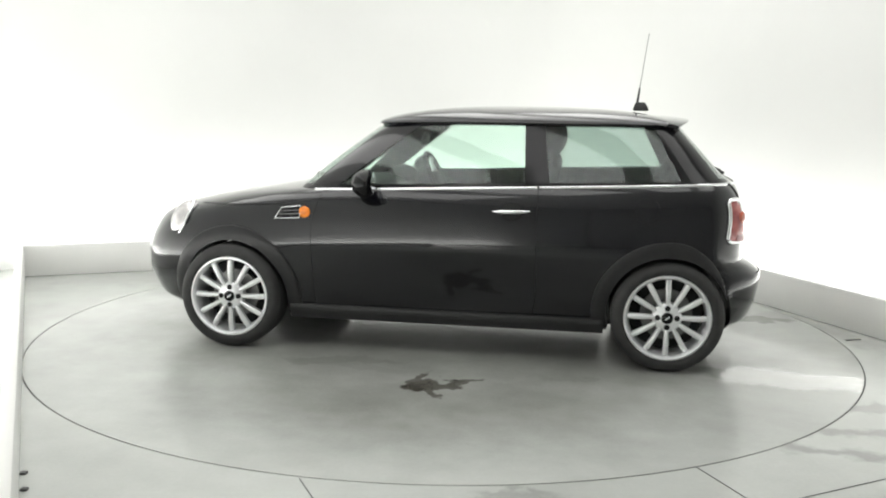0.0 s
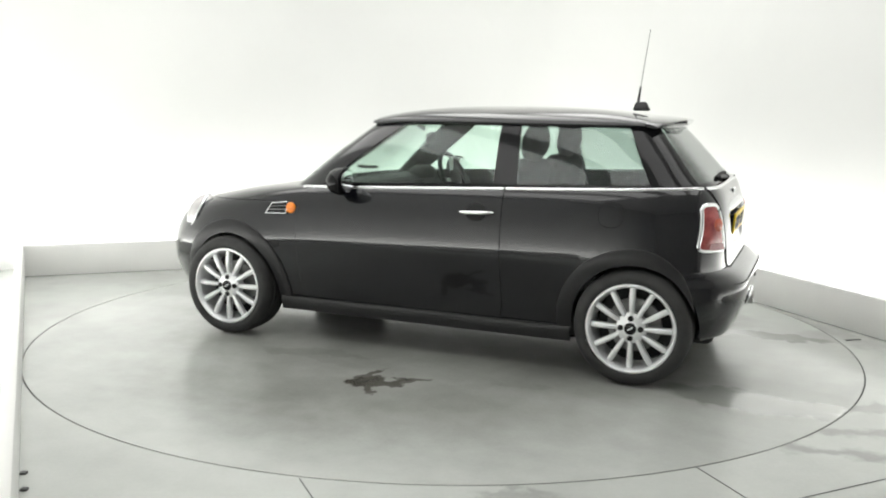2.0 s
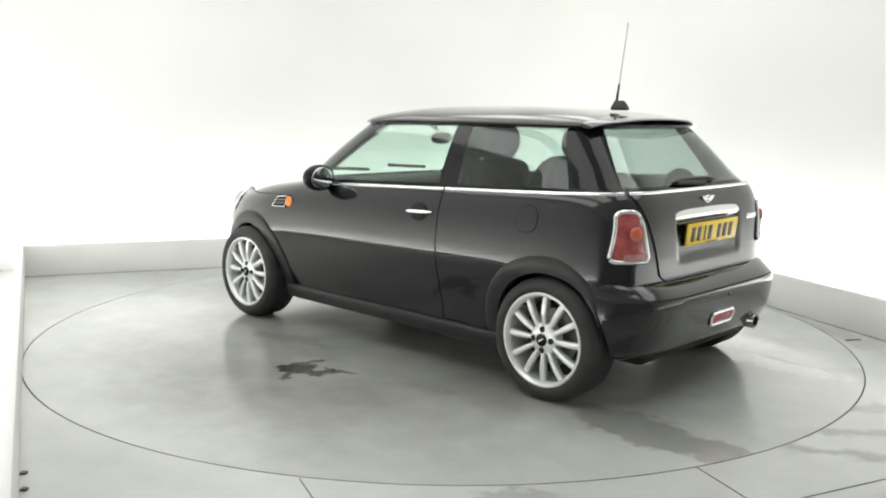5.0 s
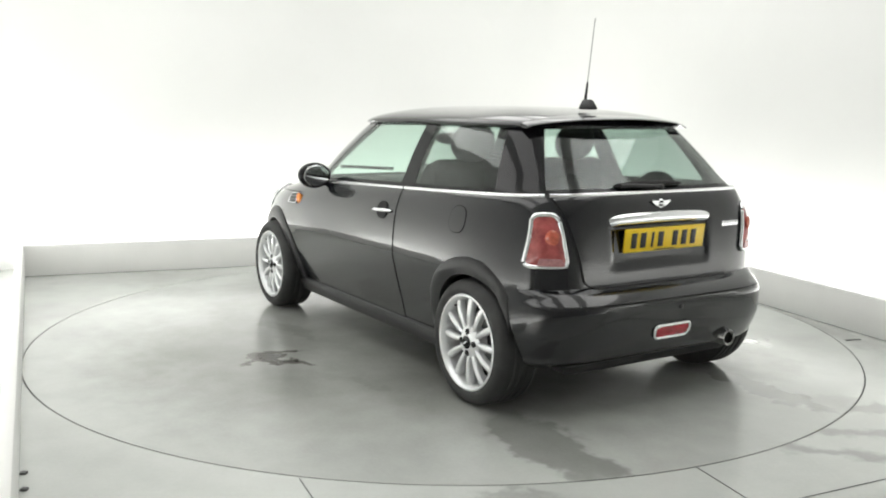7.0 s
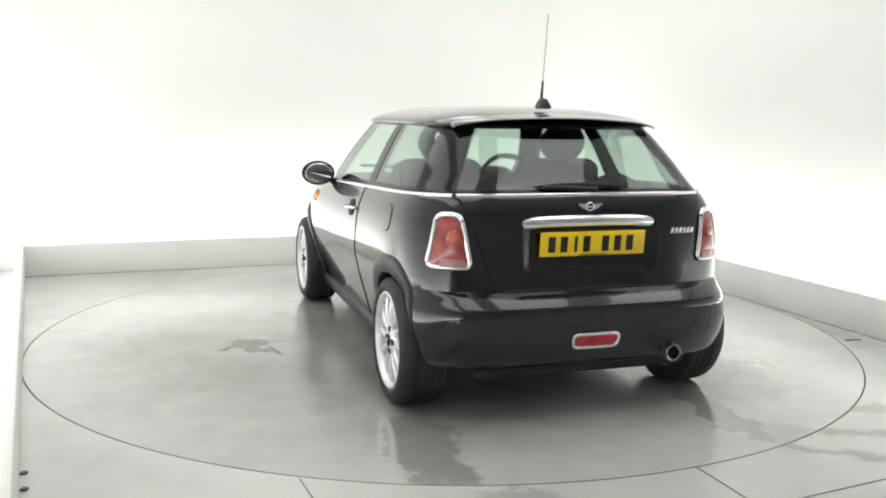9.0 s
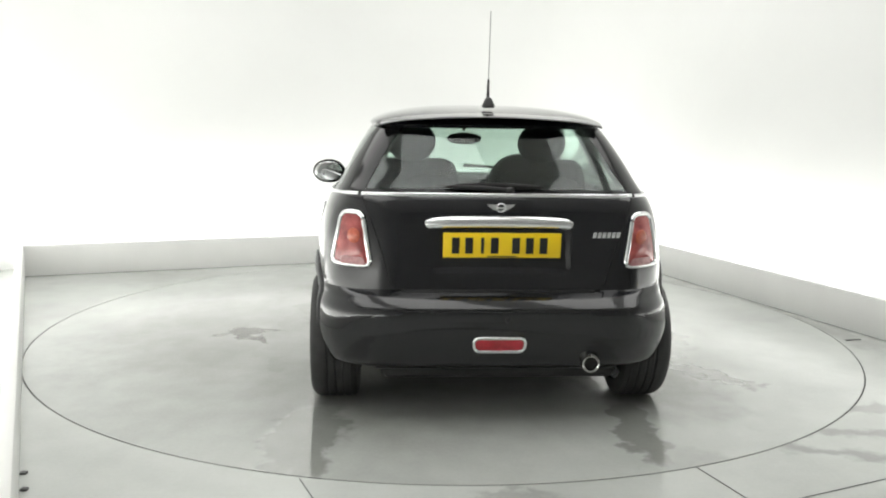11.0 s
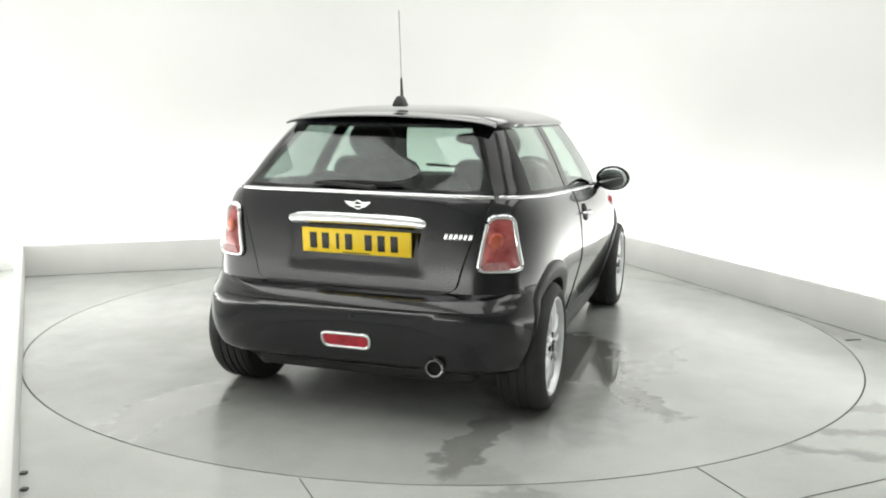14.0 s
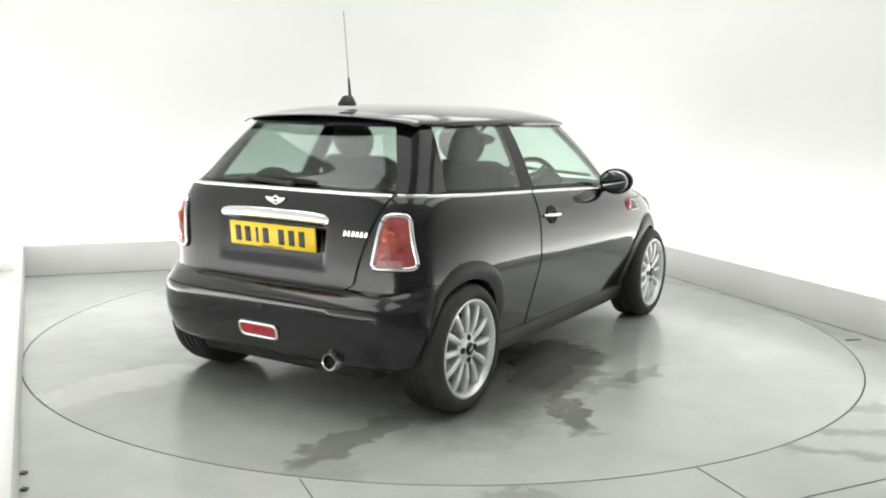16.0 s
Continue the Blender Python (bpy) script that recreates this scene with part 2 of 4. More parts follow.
# tall white backing wall with rounded corners, set behind the low kerb
run = [room(3.0, -7.0), room(3.0, 0.0)] + arc(2.2, 2.40, 0.8, 0, 90) + arc(-2.3, 2.40, 0.8, 90, 180) + [room(-3.1, 0.0), room(-3.1, -7.0)]
wall_run("wall_back", run[::-1], -0.02, 3.5, 0.12, M_WALL, "tall seamless white painted studio backing wall")
# unseen wall added behind the camera, to close the booth and shape reflections
wall_run("unseen_front_wall", [room(3.12, -7.0), room(-3.22, -7.0)][::-1], -0.02, 3.5, -0.12, M_FRONT, "plain grey wall closing the booth, unseen, added for the car's reflections")
bm = box_bm(0, 0, 0, 6.5, 10.6, 0.1)
ceil = new("ceiling", bpy.data.meshes.new("ceiling"))
bm.to_mesh(ceil.data)
bm.free()
finish(ceil.data, M_CEIL)
ceil.matrix_world = Matrix.Translation(room(0, -1.85, 3.555)) @ Matrix.Rotation(PHI, 4, "Z")
tagged(ceil, "plain off-white ceiling of the photo booth", "ceiling", kind="structure")

# low kerb boards round the floor
KERB_H = 0.255


def kerb(name, p, q, label):
    d = q - p
    bm = box_bm(d.length / 2, 0.025, KERB_H / 2 + 0.001, d.length, 0.05, KERB_H - 0.002, 0.006)
    ob = new(name, bpy.data.meshes.new(name))
    bm.to_mesh(ob.data)
    bm.free()
    finish(ob.data, M_KERB, 40)
    ob.matrix_world = Matrix.Translation(p) @ Matrix.Rotation(math.atan2(d.y, d.x), 4, "Z")
    return tagged(ob, label, "kerb", kind="structure")


kerb("kerb_back", room(-2.66, 2.632), room(2.494, 2.632), "low grey-white painted kerb board along the back wall")
kerb("kerb_side", room(2.497, 2.628), room(2.497, -3.4), "low grey-white painted kerb board along the side wall")
kerb("kerb_near", room(-2.295, -2.9), room(-2.626, 2.628), "low grey-white painted kerb board beside the floor edge")

# floor sheet with a round opening for the turntable
SEG = 160
verts, faces = [], []
corners = [(-3.3, -7.2), (3.2, -7.2), (3.2, 3.6), (-3.3, 3.6)]
for k in range(SEG):
    a = 2 * math.pi * k / SEG
    c, s = math.cos(a), math.sin(a)
    verts.append(Vector((CX + (TABLE_R + 0.008) * c, CY + (TABLE_R + 0.008) * s, 0)))
    la, lb = c * math.cos(PHI) + s * math.sin(PHI), -c * math.sin(PHI) + s * math.cos(PHI)
    reach = min((3.2 if la > 0 else 3.3) / max(1e-6, abs(la)), (3.6 if lb > 0 else 7.2) / max(1e-6, abs(lb)))
    verts.append(room(la * reach, lb * reach))
    verts.append(Vector((CX + (TABLE_R + 0.008) * c, CY + (TABLE_R + 0.008) * s, -0.12)))
for k in range(SEG):
    l = (k + 1) % SEG
    faces += [(3 * k, 3 * l, 3 * l + 1, 3 * k + 1), (3 * k, 3 * k + 2, 3 * l + 2, 3 * l)]
faces.append(tuple(3 * k + 2 for k in range(SEG)))
# the oval at x 2.25 only darkens a strip along the side kerb
M_FLOOR = floor_material("booth_floor", [(1.72, -1.80, 0.36, 0.05, -12, 0.30, 0.6, 0.0), (1.66, -2.04, 0.34, 0.06, -18, 0.32, 0.6, 0.0), (2.15, -1.45, 0.40, 0.05, 10, 0.26, 0.6, 0.0), (0.28, -2.52, 0.14, 0.04, 0, 0.24, 0.5, 0.0), (2.25, 0.6, 1.1, 0.16, -66, 0.32, 0.6, 0.0), (-2.4, 1.5, 0.7, 0.25, 20, 0.12, 0.7, 0.0)])
floor = new("floor", mesh_of("floor", verts, faces, M_FLOOR))
tagged(floor, "pale grey sealed booth floor, scuffed and damp in places", "floor", kind="structure")


def seam(p, q):
    d = q - p
    bm = box_bm(d.length / 2, 0, 0.0015, d.length, 0.003, 0.002)
    ob = part("joint", bm, M_BOLT, floor)
    ob.matrix_basis = Matrix.Translation(p) @ Matrix.Rotation(math.atan2(d.y, d.x), 4, "Z")


seam(Vector((-0.543, -2.405, 0)), Vector((-0.30, -2.95, 0)))
seam(Vector((0.999, -2.222, 0)), Vector((1.34, -3.15, 0)))
seam(Vector((1.17, -2.567, 0)), Vector((2.40, -1.975, 0)))
for x, y in ((-1.586, -2.403), (-1.516, -2.548)):
    ob = part("bolt", box_bm(0, 0, 0.005, 0.026, 0.026, 0.010, 0.004), M_BOLT, floor)
    ob.location = (x, y, 0)

# a black ring stands in for the shade down the turntable's gap
lathe("gap_shade", [(TABLE_R + 0.0005, -0.003), (TABLE_R + 0.0078, -0.003), (TABLE_R + 0.0078, -0.03), (TABLE_R + 0.0005, -0.03)], M_SEAL, floor,
      Matrix.Translation((CX, CY, 0)) @ Matrix.Rotation(math.radians(90), 4, "X"), "black ring for the shade in the gap round the turntable", seg=160, smooth=30)
slot = part("drain_slot", box_bm(0, 0, 0.0015, 0.11, 0.018, 0.003, 0.001), M_SEAL, floor)
slot.matrix_basis = Matrix.Translation((2.548, -0.126, 0)) @ Matrix.Rotation(0.3, 4, "Z")

# the turntable: angle by time, one angle for the disc and the car on it
TURN = [(0.0, 170.76), (0.5, 167.42), (1.0, 164.06), (1.5, 160.68), (2.0, 157.28), (2.5, 153.87), (3.0, 150.44), (3.5, 146.99), (4.0, 143.53),
        (4.5, 140.05), (5.0, 136.56), (5.5, 133.06), (6.0, 129.55), (6.5, 126.03), (7.0, 122.50), (7.5, 118.96), (8.0, 115.42), (8.5, 111.87),
        (9.0, 108.31), (9.5, 104.74), (10.0, 101.18), (10.5, 97.61), (11.0, 94.04), (11.5, 90.46), (12.0, 86.89), (12.5, 83.32), (13.0, 79.75),
        (13.5, 76.18), (14.0, 72.61), (14.5, 69.05), (15.0, 65.50), (15.5, 61.95), (16.0, 58.40)]
OFF_X, OFF_Y = -1.3125, -0.1072      # the rear axle's middle, from the turning axis, in the car's space

# damp marks on the disc and painted shade under the car, in the car's space, shifted to the axis
STAINS_AND_SHADE = [(1.16, 1.33, 0.22, 0.07, 36, 0.85, 0.30, 0.0), (1.20, 1.31, 0.05, 0.24, 16, 0.80, 0.30, 0.0), (1.05, 1.26, 0.15, 0.05, 24, 0.80, 0.35, 0.0),
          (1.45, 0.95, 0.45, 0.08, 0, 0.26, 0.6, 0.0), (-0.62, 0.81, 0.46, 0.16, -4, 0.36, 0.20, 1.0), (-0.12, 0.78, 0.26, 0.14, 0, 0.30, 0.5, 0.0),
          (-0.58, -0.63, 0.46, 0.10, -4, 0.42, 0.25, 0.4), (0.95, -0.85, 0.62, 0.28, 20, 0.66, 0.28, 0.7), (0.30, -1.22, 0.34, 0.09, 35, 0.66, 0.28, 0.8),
          # last oval here: damp floor, darkened further for the shade under the car
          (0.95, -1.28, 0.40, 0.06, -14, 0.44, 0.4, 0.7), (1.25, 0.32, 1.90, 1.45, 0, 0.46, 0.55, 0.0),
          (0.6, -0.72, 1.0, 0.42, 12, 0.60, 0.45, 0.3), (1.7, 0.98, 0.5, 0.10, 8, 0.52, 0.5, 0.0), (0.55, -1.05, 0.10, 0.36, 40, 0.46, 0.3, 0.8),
          # the wide oval at y 1.50 only darkens the floor beside the car
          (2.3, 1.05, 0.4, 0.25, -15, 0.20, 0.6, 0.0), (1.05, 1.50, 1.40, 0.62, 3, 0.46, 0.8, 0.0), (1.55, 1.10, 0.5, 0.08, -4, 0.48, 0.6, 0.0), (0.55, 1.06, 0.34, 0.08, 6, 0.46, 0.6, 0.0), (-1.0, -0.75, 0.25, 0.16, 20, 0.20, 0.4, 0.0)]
M_TABLE = floor_material("turntable_floor", [(x + OFF_X, y + OFF_Y, a, b, t, d, e, w) for x, y, a, b, t, d, e, w in STAINS_AND_SHADE])
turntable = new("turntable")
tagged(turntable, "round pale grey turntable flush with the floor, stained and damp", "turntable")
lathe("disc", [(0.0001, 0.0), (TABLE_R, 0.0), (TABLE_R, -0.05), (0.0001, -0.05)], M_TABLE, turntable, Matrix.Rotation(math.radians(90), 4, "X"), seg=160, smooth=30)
lathe("bearing", [(0.0001, -0.05), (0.5, -0.05), (0.5, -0.12), (0.0001, -0.12)], M_DARK, turntable, Matrix.Rotation(math.radians(90), 4, "X"), seg=40)

# ---- the car ----
# Its space: x forwards from the rear axle, y to its left, z up from the ground.


def curve(pairs):
    """A smooth curve through (x, y) pairs, with no overshoot."""
    xs, ys = np.array([p[0] for p in pairs], float), np.array([p[1] for p in pairs], float)
    d = np.diff(ys) / np.diff(xs)
    m = np.zeros(len(xs))
    m[0], m[-1] = d[0], d[-1]
    for i in range(1, len(xs) - 1):
        m[i] = 0 if d[i - 1] * d[i] <= 0 else 2 * d[i - 1] * d[i] / (d[i - 1] + d[i])

    def at(x):
        x = min(max(x, xs[0]), xs[-1])
        i = min(len(xs) - 2, max(0, int(np.searchsorted(xs, x)) - 1))
        h = xs[i + 1] - xs[i]
        t = (x - xs[i]) / h
        return float((2 * t ** 3 - 3 * t * t + 1) * ys[i] + (t ** 3 - 2 * t * t + t) * h * m[i] + (3 * t * t - 2 * t ** 3) * ys[i + 1] + (t ** 3 - t * t) * h * m[i + 1])
    return at


BELT = 0.93
half_w = curve([(0.19, 0.69), (0.22, 0.718), (0.28, 0.744), (0.36, 0.770), (0.48, 0.804), (0.58, 0.828), (0.625, 0.8365), (0.650, 0.8370), (0.74, 0.831), (0.82, 0.818), (0.88, 0.797), (0.915, 0.777), (BELT, 0.762)])
nose_x = curve([(0.19, 3.06), (0.24, 3.13), (0.32, 3.175), (0.42, 3.20), (0.52, 3.195), (0.60, 3.17), (0.68, 3.14), (0.74, 3.10), (0.79, 3.03), (0.83, 2.92), (0.87, 2.75), (0.90, 2.58), (BELT, 2.32)])
tail_x = curve([(0.19, -0.36), (0.21, -0.41), (0.24, -0.455), (0.285, -0.472), (0.305, -0.480), (0.38, -0.501), (0.46, -0.517), (0.510, -0.526), (0.528, -0.523), (0.545, -0.507), (0.572, -0.470), (0.588, -0.440), (0.60, -0.415), (0.70, -0.408), (0.80, -0.398), (0.87, -0.380), (0.91, -0.360), (BELT, -0.343)])
nose_n = curve([(0.19, 4.2), (0.5, 4.0), (0.75, 3.5), (BELT, 3.6)])
tail_n = curve([(0.19, 7.0), (0.38, 7.2), (0.50, 6.6), (0.56, 6.3), (0.60, 7.0), (BELT, 7.0)])
MID = 1.25
TILT = 0.039


def lift(x, lvl):
    """How far a level of the body rises towards the tail: none at the sill, all at the belt, none at the roof; the rear bumper's foot sweeps up."""
    s = min(1.0, max(0.0, (lvl - 0.60) / (BELT - 0.60))) if lvl <= BELT else min(1.0, max(0.0, (1.31 - lvl) / (1.31 - BELT)))
    q = min(1.0, max(0.0, (-0.12 - x) / 0.24))
    return s * (1.9 - min(x, 3.0)) * TILT + max(0.0, 0.37 - lvl) * 0.22 * q * q * (3 - 2 * q)


def dent(y, lvl):
    """The shallow recess round the number plate."""
    fy = min(1.0, max(0.0, (0.330 - abs(y)) / 0.045))
    fz = min(1.0, max(0.0, (lvl - 0.645) / 0.045)) * min(1.0, max(0.0, (0.850 - lvl) / 0.03))
    return 0.015 * fy * fy * (3 - 2 * fy) * fz * fz * (3 - 2 * fz)


def hip(x, lvl):
    """The wing swells over the rear wheel."""
    up = math.exp(-((lvl - 0.42) / 0.19) ** 2)
    s = min(1.0, max(0.0, (0.15 - x) / 0.45))
    tuck = max(0.0, 0.830 - half_w(max(0.25, lvl))) * s * s * (3 - 2 * s) if lvl < 0.60 else 0.0
    return tuck + 0.034 * up * math.exp(-((x + 0.27) / (0.17 if x < -0.27 else 0.36)) ** 2) + 0.026 * up * math.exp(-((x - 2.467) / 0.35) ** 2)


def side_y(x, lvl, grow=0.0):
    w = half_w(lvl)
    if x >= MID:
        a, n = nose_x(lvl) - MID, nose_n(lvl)
    else:
        a, n = MID - tail_x(lvl), tail_n(lvl)
    q = min(0.9999, abs(x - MID) / a)
    f = (1 - q ** n) ** (1 / n)
    return w * f + hip(x, lvl) * f ** 1.5 + grow


def tail_at(y, lvl):
    w, a, n = half_w(lvl), MID - tail_x(lvl), tail_n(lvl)
    q = min(0.9999, abs(y) / w)
    return MID - a * (1 - q ** n) ** (1 / n) + dent(y, lvl)


def side_point(x, lvl, side=1, grow=0.0):
    return Vector((x, side * side_y(x, lvl, grow), lvl + lift(x, lvl)))


def tail_point(y, lvl, grow=0.0):
    x = tail_at(y, lvl)
    return Vector((x - grow, y, lvl + lift(x, lvl)))


def level_of(x, z):
    """The level that lies at height z over x."""
    lvl = z
    for _ in range(12):
        lvl = z - lift(x, lvl)
    return lvl


def tail_yz(y, z, grow=0.0):
    x = -0.38
    for _ in range(4):
        lvl = level_of(x, z)
        x = tail_at(y, lvl)
    return Vector((x - grow, y, z))


def side_xz(x, z, side=1, grow=0.0):
    return Vector((x, side * side_y(x, level_of(x, z), grow), z))


def half_ring(lvl, n_front=16, n_side=56, n_rear=20):
    """Half a contour of the body at a level, from the middle of the nose round the left side to the middle of the tail."""
    pts = []
    w = half_w(lvl)
    a, n = nose_x(lvl) - MID, nose_n(lvl)
    for i in range(n_front + n_side // 2):
        f = math.pi / 2 * i / (n_front + n_side // 2)
        pts.append((MID + a * max(0.0, math.cos(f)) ** (2 / n), w * math.sin(f) ** (2 / n)))
    a, n = MID - tail_x(lvl), tail_n(lvl)
    k = n_side // 2 + n_rear
    for i in range(k + 1):
        f = math.pi / 2 * (1 - i / k)
        x, y = MID - a * max(0.0, math.cos(f)) ** (2 / n), w * max(0.0, math.sin(f)) ** (2 / n)
        pts.append((x + (dent(y, lvl) if x < 0 else 0), y))
    return [Vector((x, y + hip(x, lvl) * (y / w) ** 1.5, lvl + lift(x, lvl))) for x, y in pts]


def full_ring(half):
    return half + [Vector((p.x, -p.y, p.z)) for p in half[-2:0:-1]]


def solid(name, rings, material, smooth=None):
    n = len(rings[0])
    verts = [p for r in rings for p in r]
    faces = grid_faces(len(rings), n, True) + [tuple(range(n)), tuple(range((len(rings) - 1) * n, len(rings) * n))]
    return mesh_of(name, verts, faces, material, smooth)


car = new("car")
tagged(car, "black three-door hatchback car with silver twelve-spoke wheels on the turntable", "car")

levels = [0.19, 0.20, 0.215, 0.23, 0.25, 0.28, 0.31, 0.35, 0.39, 0.43, 0.47, 0.50, 0.525, 0.54, 0.555, 0.565, 0.572, 0.578, 0.583, 0.59, 0.60, 0.62, 0.635, 0.645, 0.655, 0.665,
          0.69, 0.72, 0.75, 0.78, 0.80, 0.815, 0.825, 0.835, 0.845, 0.855, 0.87, 0.885, 0.90, 0.91, 0.92, BELT]
body = new("body", solid("body", [full_ring(half_ring(l)) for l in levels], M_PAINT))

WHEELS = [(2.467, 1), (2.467, -1), (0.0, 1), (0.0, -1)]
AXLE_Z, TYRE_R, ARCH_R = 0.302, 0.302, 0.334
cutters = []
for wx, side in WHEELS:
    bm = bmesh.new()
    bmesh.ops.create_cone(bm, cap_ends=True, segments=64, radius1=ARCH_R, radius2=ARCH_R, depth=0.5,
                          matrix=Matrix.Translation((wx, side * 0.80, AXLE_Z + 0.002)) @ Matrix.Rotation(math.pi / 2, 4, "X"))
    c = new("cutter", bpy.data.meshes.new("cutter"))
    bm.to_mesh(c.data)
    bm.free()
    cutters.append(c)
# the hollow of the cabin
hollow = []
for k in range(48):
    f = 2 * math.pi * k / 48
    c, s = math.cos(f), math.sin(f)
    hollow.append(Vector((0.86 + (1.02 if c > 0 else 1.06) * math.copysign(abs(c) ** 0.4, c), 0.66 * math.copysign(abs(s) ** 0.4, s), 0)))
c = new("cutter", solid("cutter", [[p + Vector((0, 0, z)) for p in hollow] for z in (0.52, 1.3)], M_DASH))
cutters.append(c)
for c in cutters:
    b = body.modifiers.new("cut", "BOOLEAN")
    b.operation, b.solver, b.object = "DIFFERENCE", "EXACT", c
done = bpy.data.meshes.new_from_object(body.evaluated_get(bpy.context.evaluated_depsgraph_get()))
body.modifiers.clear()
body.data = done
finish(done, M_PAINT, 32)
for c in cutters:
    bpy.data.objects.remove(c)
body.parent = car
tagged(body, "gloss black painted body shell")


def patch(name, grid, material, parent, label="", thick=0.006, smooth=40):
    """A panel from rows of points, thickened outwards."""
    nu, nv = len(grid), len(grid[0])
    return shell(name, [p for r in grid for p in r], grid_faces(nu, nv), material, parent, label, thick, smooth, 0)


def steps(a, b, n):
    return [a + (b - a) * i / (n - 1) for i in range(n)]


# doors, each a proud panel over a dark seal; the rear edge slopes, the front edge stands upright
DOOR_F, DOOR_R = 1.975, 0.712
for side in (1, -1):
    for grow, slack, mat_, nm, th in ((0.0008, 0.0035, M_SEAL, "door_seal", 0.001), (0.0022, 0.0, M_PAINT, "door", 0.003)):
        rows = []
        for l in steps(0.262 - slack, BELT - 0.006, 40):
            x0, x1 = DOOR_R - slack, DOOR_F + slack - 0.05 * max(0, (l - 0.75)) / 0.18
            low = max(0.0, (0.36 - l) / 0.10)
            x0 += 0.02 * low
            rows.append([side_point(x, l, side, grow) for x in steps(x0, x1, 34)])
        p = patch(nm, rows, mat_, car, "" if nm == "door" else "black rubber seal", th)
        if nm == "door":
            door = p
    # handle: chrome bar over a dark dish
    z = 0.846
    dish = []
    for r in steps(0.02, 1.0, 6):
        dish.append([side_xz(0.850 + 0.058 * r * math.cos(a), z + 0.047 * r * math.sin(a), side, 0.0085) for a in steps(0, 2 * math.pi, 29)])
    patch("handle_recess", dish, M_SEAL, door, "dark recess behind the handle", 0.002)
    bar = [side_xz(x, z + (x - 0.85) * -0.03, side, 0.030 - 0.022 * abs((x - 0.85) / 0.100) ** 3) for x in steps(0.750, 0.950, 17)]
    tube("handle", bar, lambda f: 0.0110 * (1 - abs(2 * f - 1) ** 4 * 0.6), M_CHROME, door, "chrome door handle")
    # side indicator and its chrome-framed vent
    frame_pts = [(2.195, 0.762), (2.045, 0.770), (2.045, 0.836), (2.155, 0.824)]
    vent = [[side_xz(*(Vector(frame_pts[0]).lerp(Vector(frame_pts[1]), u).lerp(Vector(frame_pts[3]).lerp(Vector(frame_pts[2]), u), v)), side, 0.006) for u in steps(0, 1, 6)] for v in steps(0, 1, 4)]
    v = patch("side_vent", vent, M_TRIM, car, "chrome-framed black side vent", 0.004)
    edge = [side_xz(*p, side, 0.010) for p in frame_pts]
    ring = [edge[i].lerp(edge[(i + 1) % 4], k / 4) for i in range(4) for k in range(4)]
    tube("vent_frame", ring, 0.0034, M_CHROME, v, "chrome frame", closed=True)
    for k in (0.36, 0.66):
        tube("vent_bar", [edge[0].lerp(edge[3], k), edge[1].lerp(edge[2], k)], 0.0026, M_DISC, v, "grey bar")
    ind = side_xz(2.018, 0.803, side, 0.004)
    part("side_indicator", ball_bm(Matrix.Translation(ind) @ Matrix.Diagonal((0.033, 0.014, 0.033, 1))), M_AMBER if side > 0 else M_RED, car, "round orange side indicator" if side > 0 else "round red-orange side indicator")

# filler flap on the left rear wing: a proud rounded square over a dark gap
for grow, size, mat_, nm in ((0.0010, 0.0645, M_SEAL, "flap_gap"), (0.0022, 0.062, M_PAINT, "filler_flap")):
    rows = []
    for r in steps(0.02, 1.0, 7):
        row = []
        for a in steps(0, 2 * math.pi, 41):
            c, s = math.cos(a), math.sin(a)
            row.append(side_xz(0.128 + size * r * math.copysign(abs(c) ** 0.8, c), 0.872 + size * r * math.copysign(abs(s) ** 0.8, s), 1, grow))
        rows.append(row)
    patch(nm, rows, mat_, car, "", 0.002)

# arch trims and sills, matt black plastic
for wx, side in WHEELS:
    rows = []
    for k, r in enumerate((ARCH_R - 0.012, ARCH_R - 0.010, ARCH_R + 0.02, ARCH_R + 0.042, ARCH_R + 0.064, ARCH_R + 0.072, ARCH_R + 0.074)):
        row = []
        for d in steps(-16, 196 if wx > 1 else 160, 54):
            a = math.radians(d)
            slim = 1.0 if wx > 1 else 1.0 - 0.97 * min(1.0, max(0.0, (d - 100) / 58)) ** 1.2
            rr = ARCH_R - 0.012 + (r - ARCH_R + 0.012) * slim
            x, z = wx + rr * math.cos(a), AXLE_Z + rr * math.sin(a)
            grow = (-0.03, 0.008, 0.013, 0.013, 0.011, 0.007, -0.01)[k] * (0.5 + 0.5 * slim)
            row.append(side_xz(x, max(0.2, z), side, grow))
        rows.append(row)
    shell("arch_trim", [p for r in rows for p in r], grid_faces(len(rows), len(rows[0])), M_PLASTIC, car, "matt black plastic wheel arch trim", smooth=45)
for side in (1, -1):
    rows = []
    for l, g in ((0.166, -0.16), (0.178, 0.038), (0.204, 0.040), (0.234, 0.030), (0.258, 0.014), (0.268, -0.01)):
        rows.append([Vector((x, side * (side_y(x, max(0.20, l)) + g), l)) for x in steps(0.335, 2.13, 40)])
    shell("sill_trim", [p for r in rows for p in r], grid_faces(len(rows), len(rows[0])), M_PLASTIC, car, "matt black plastic sill trim", smooth=45)

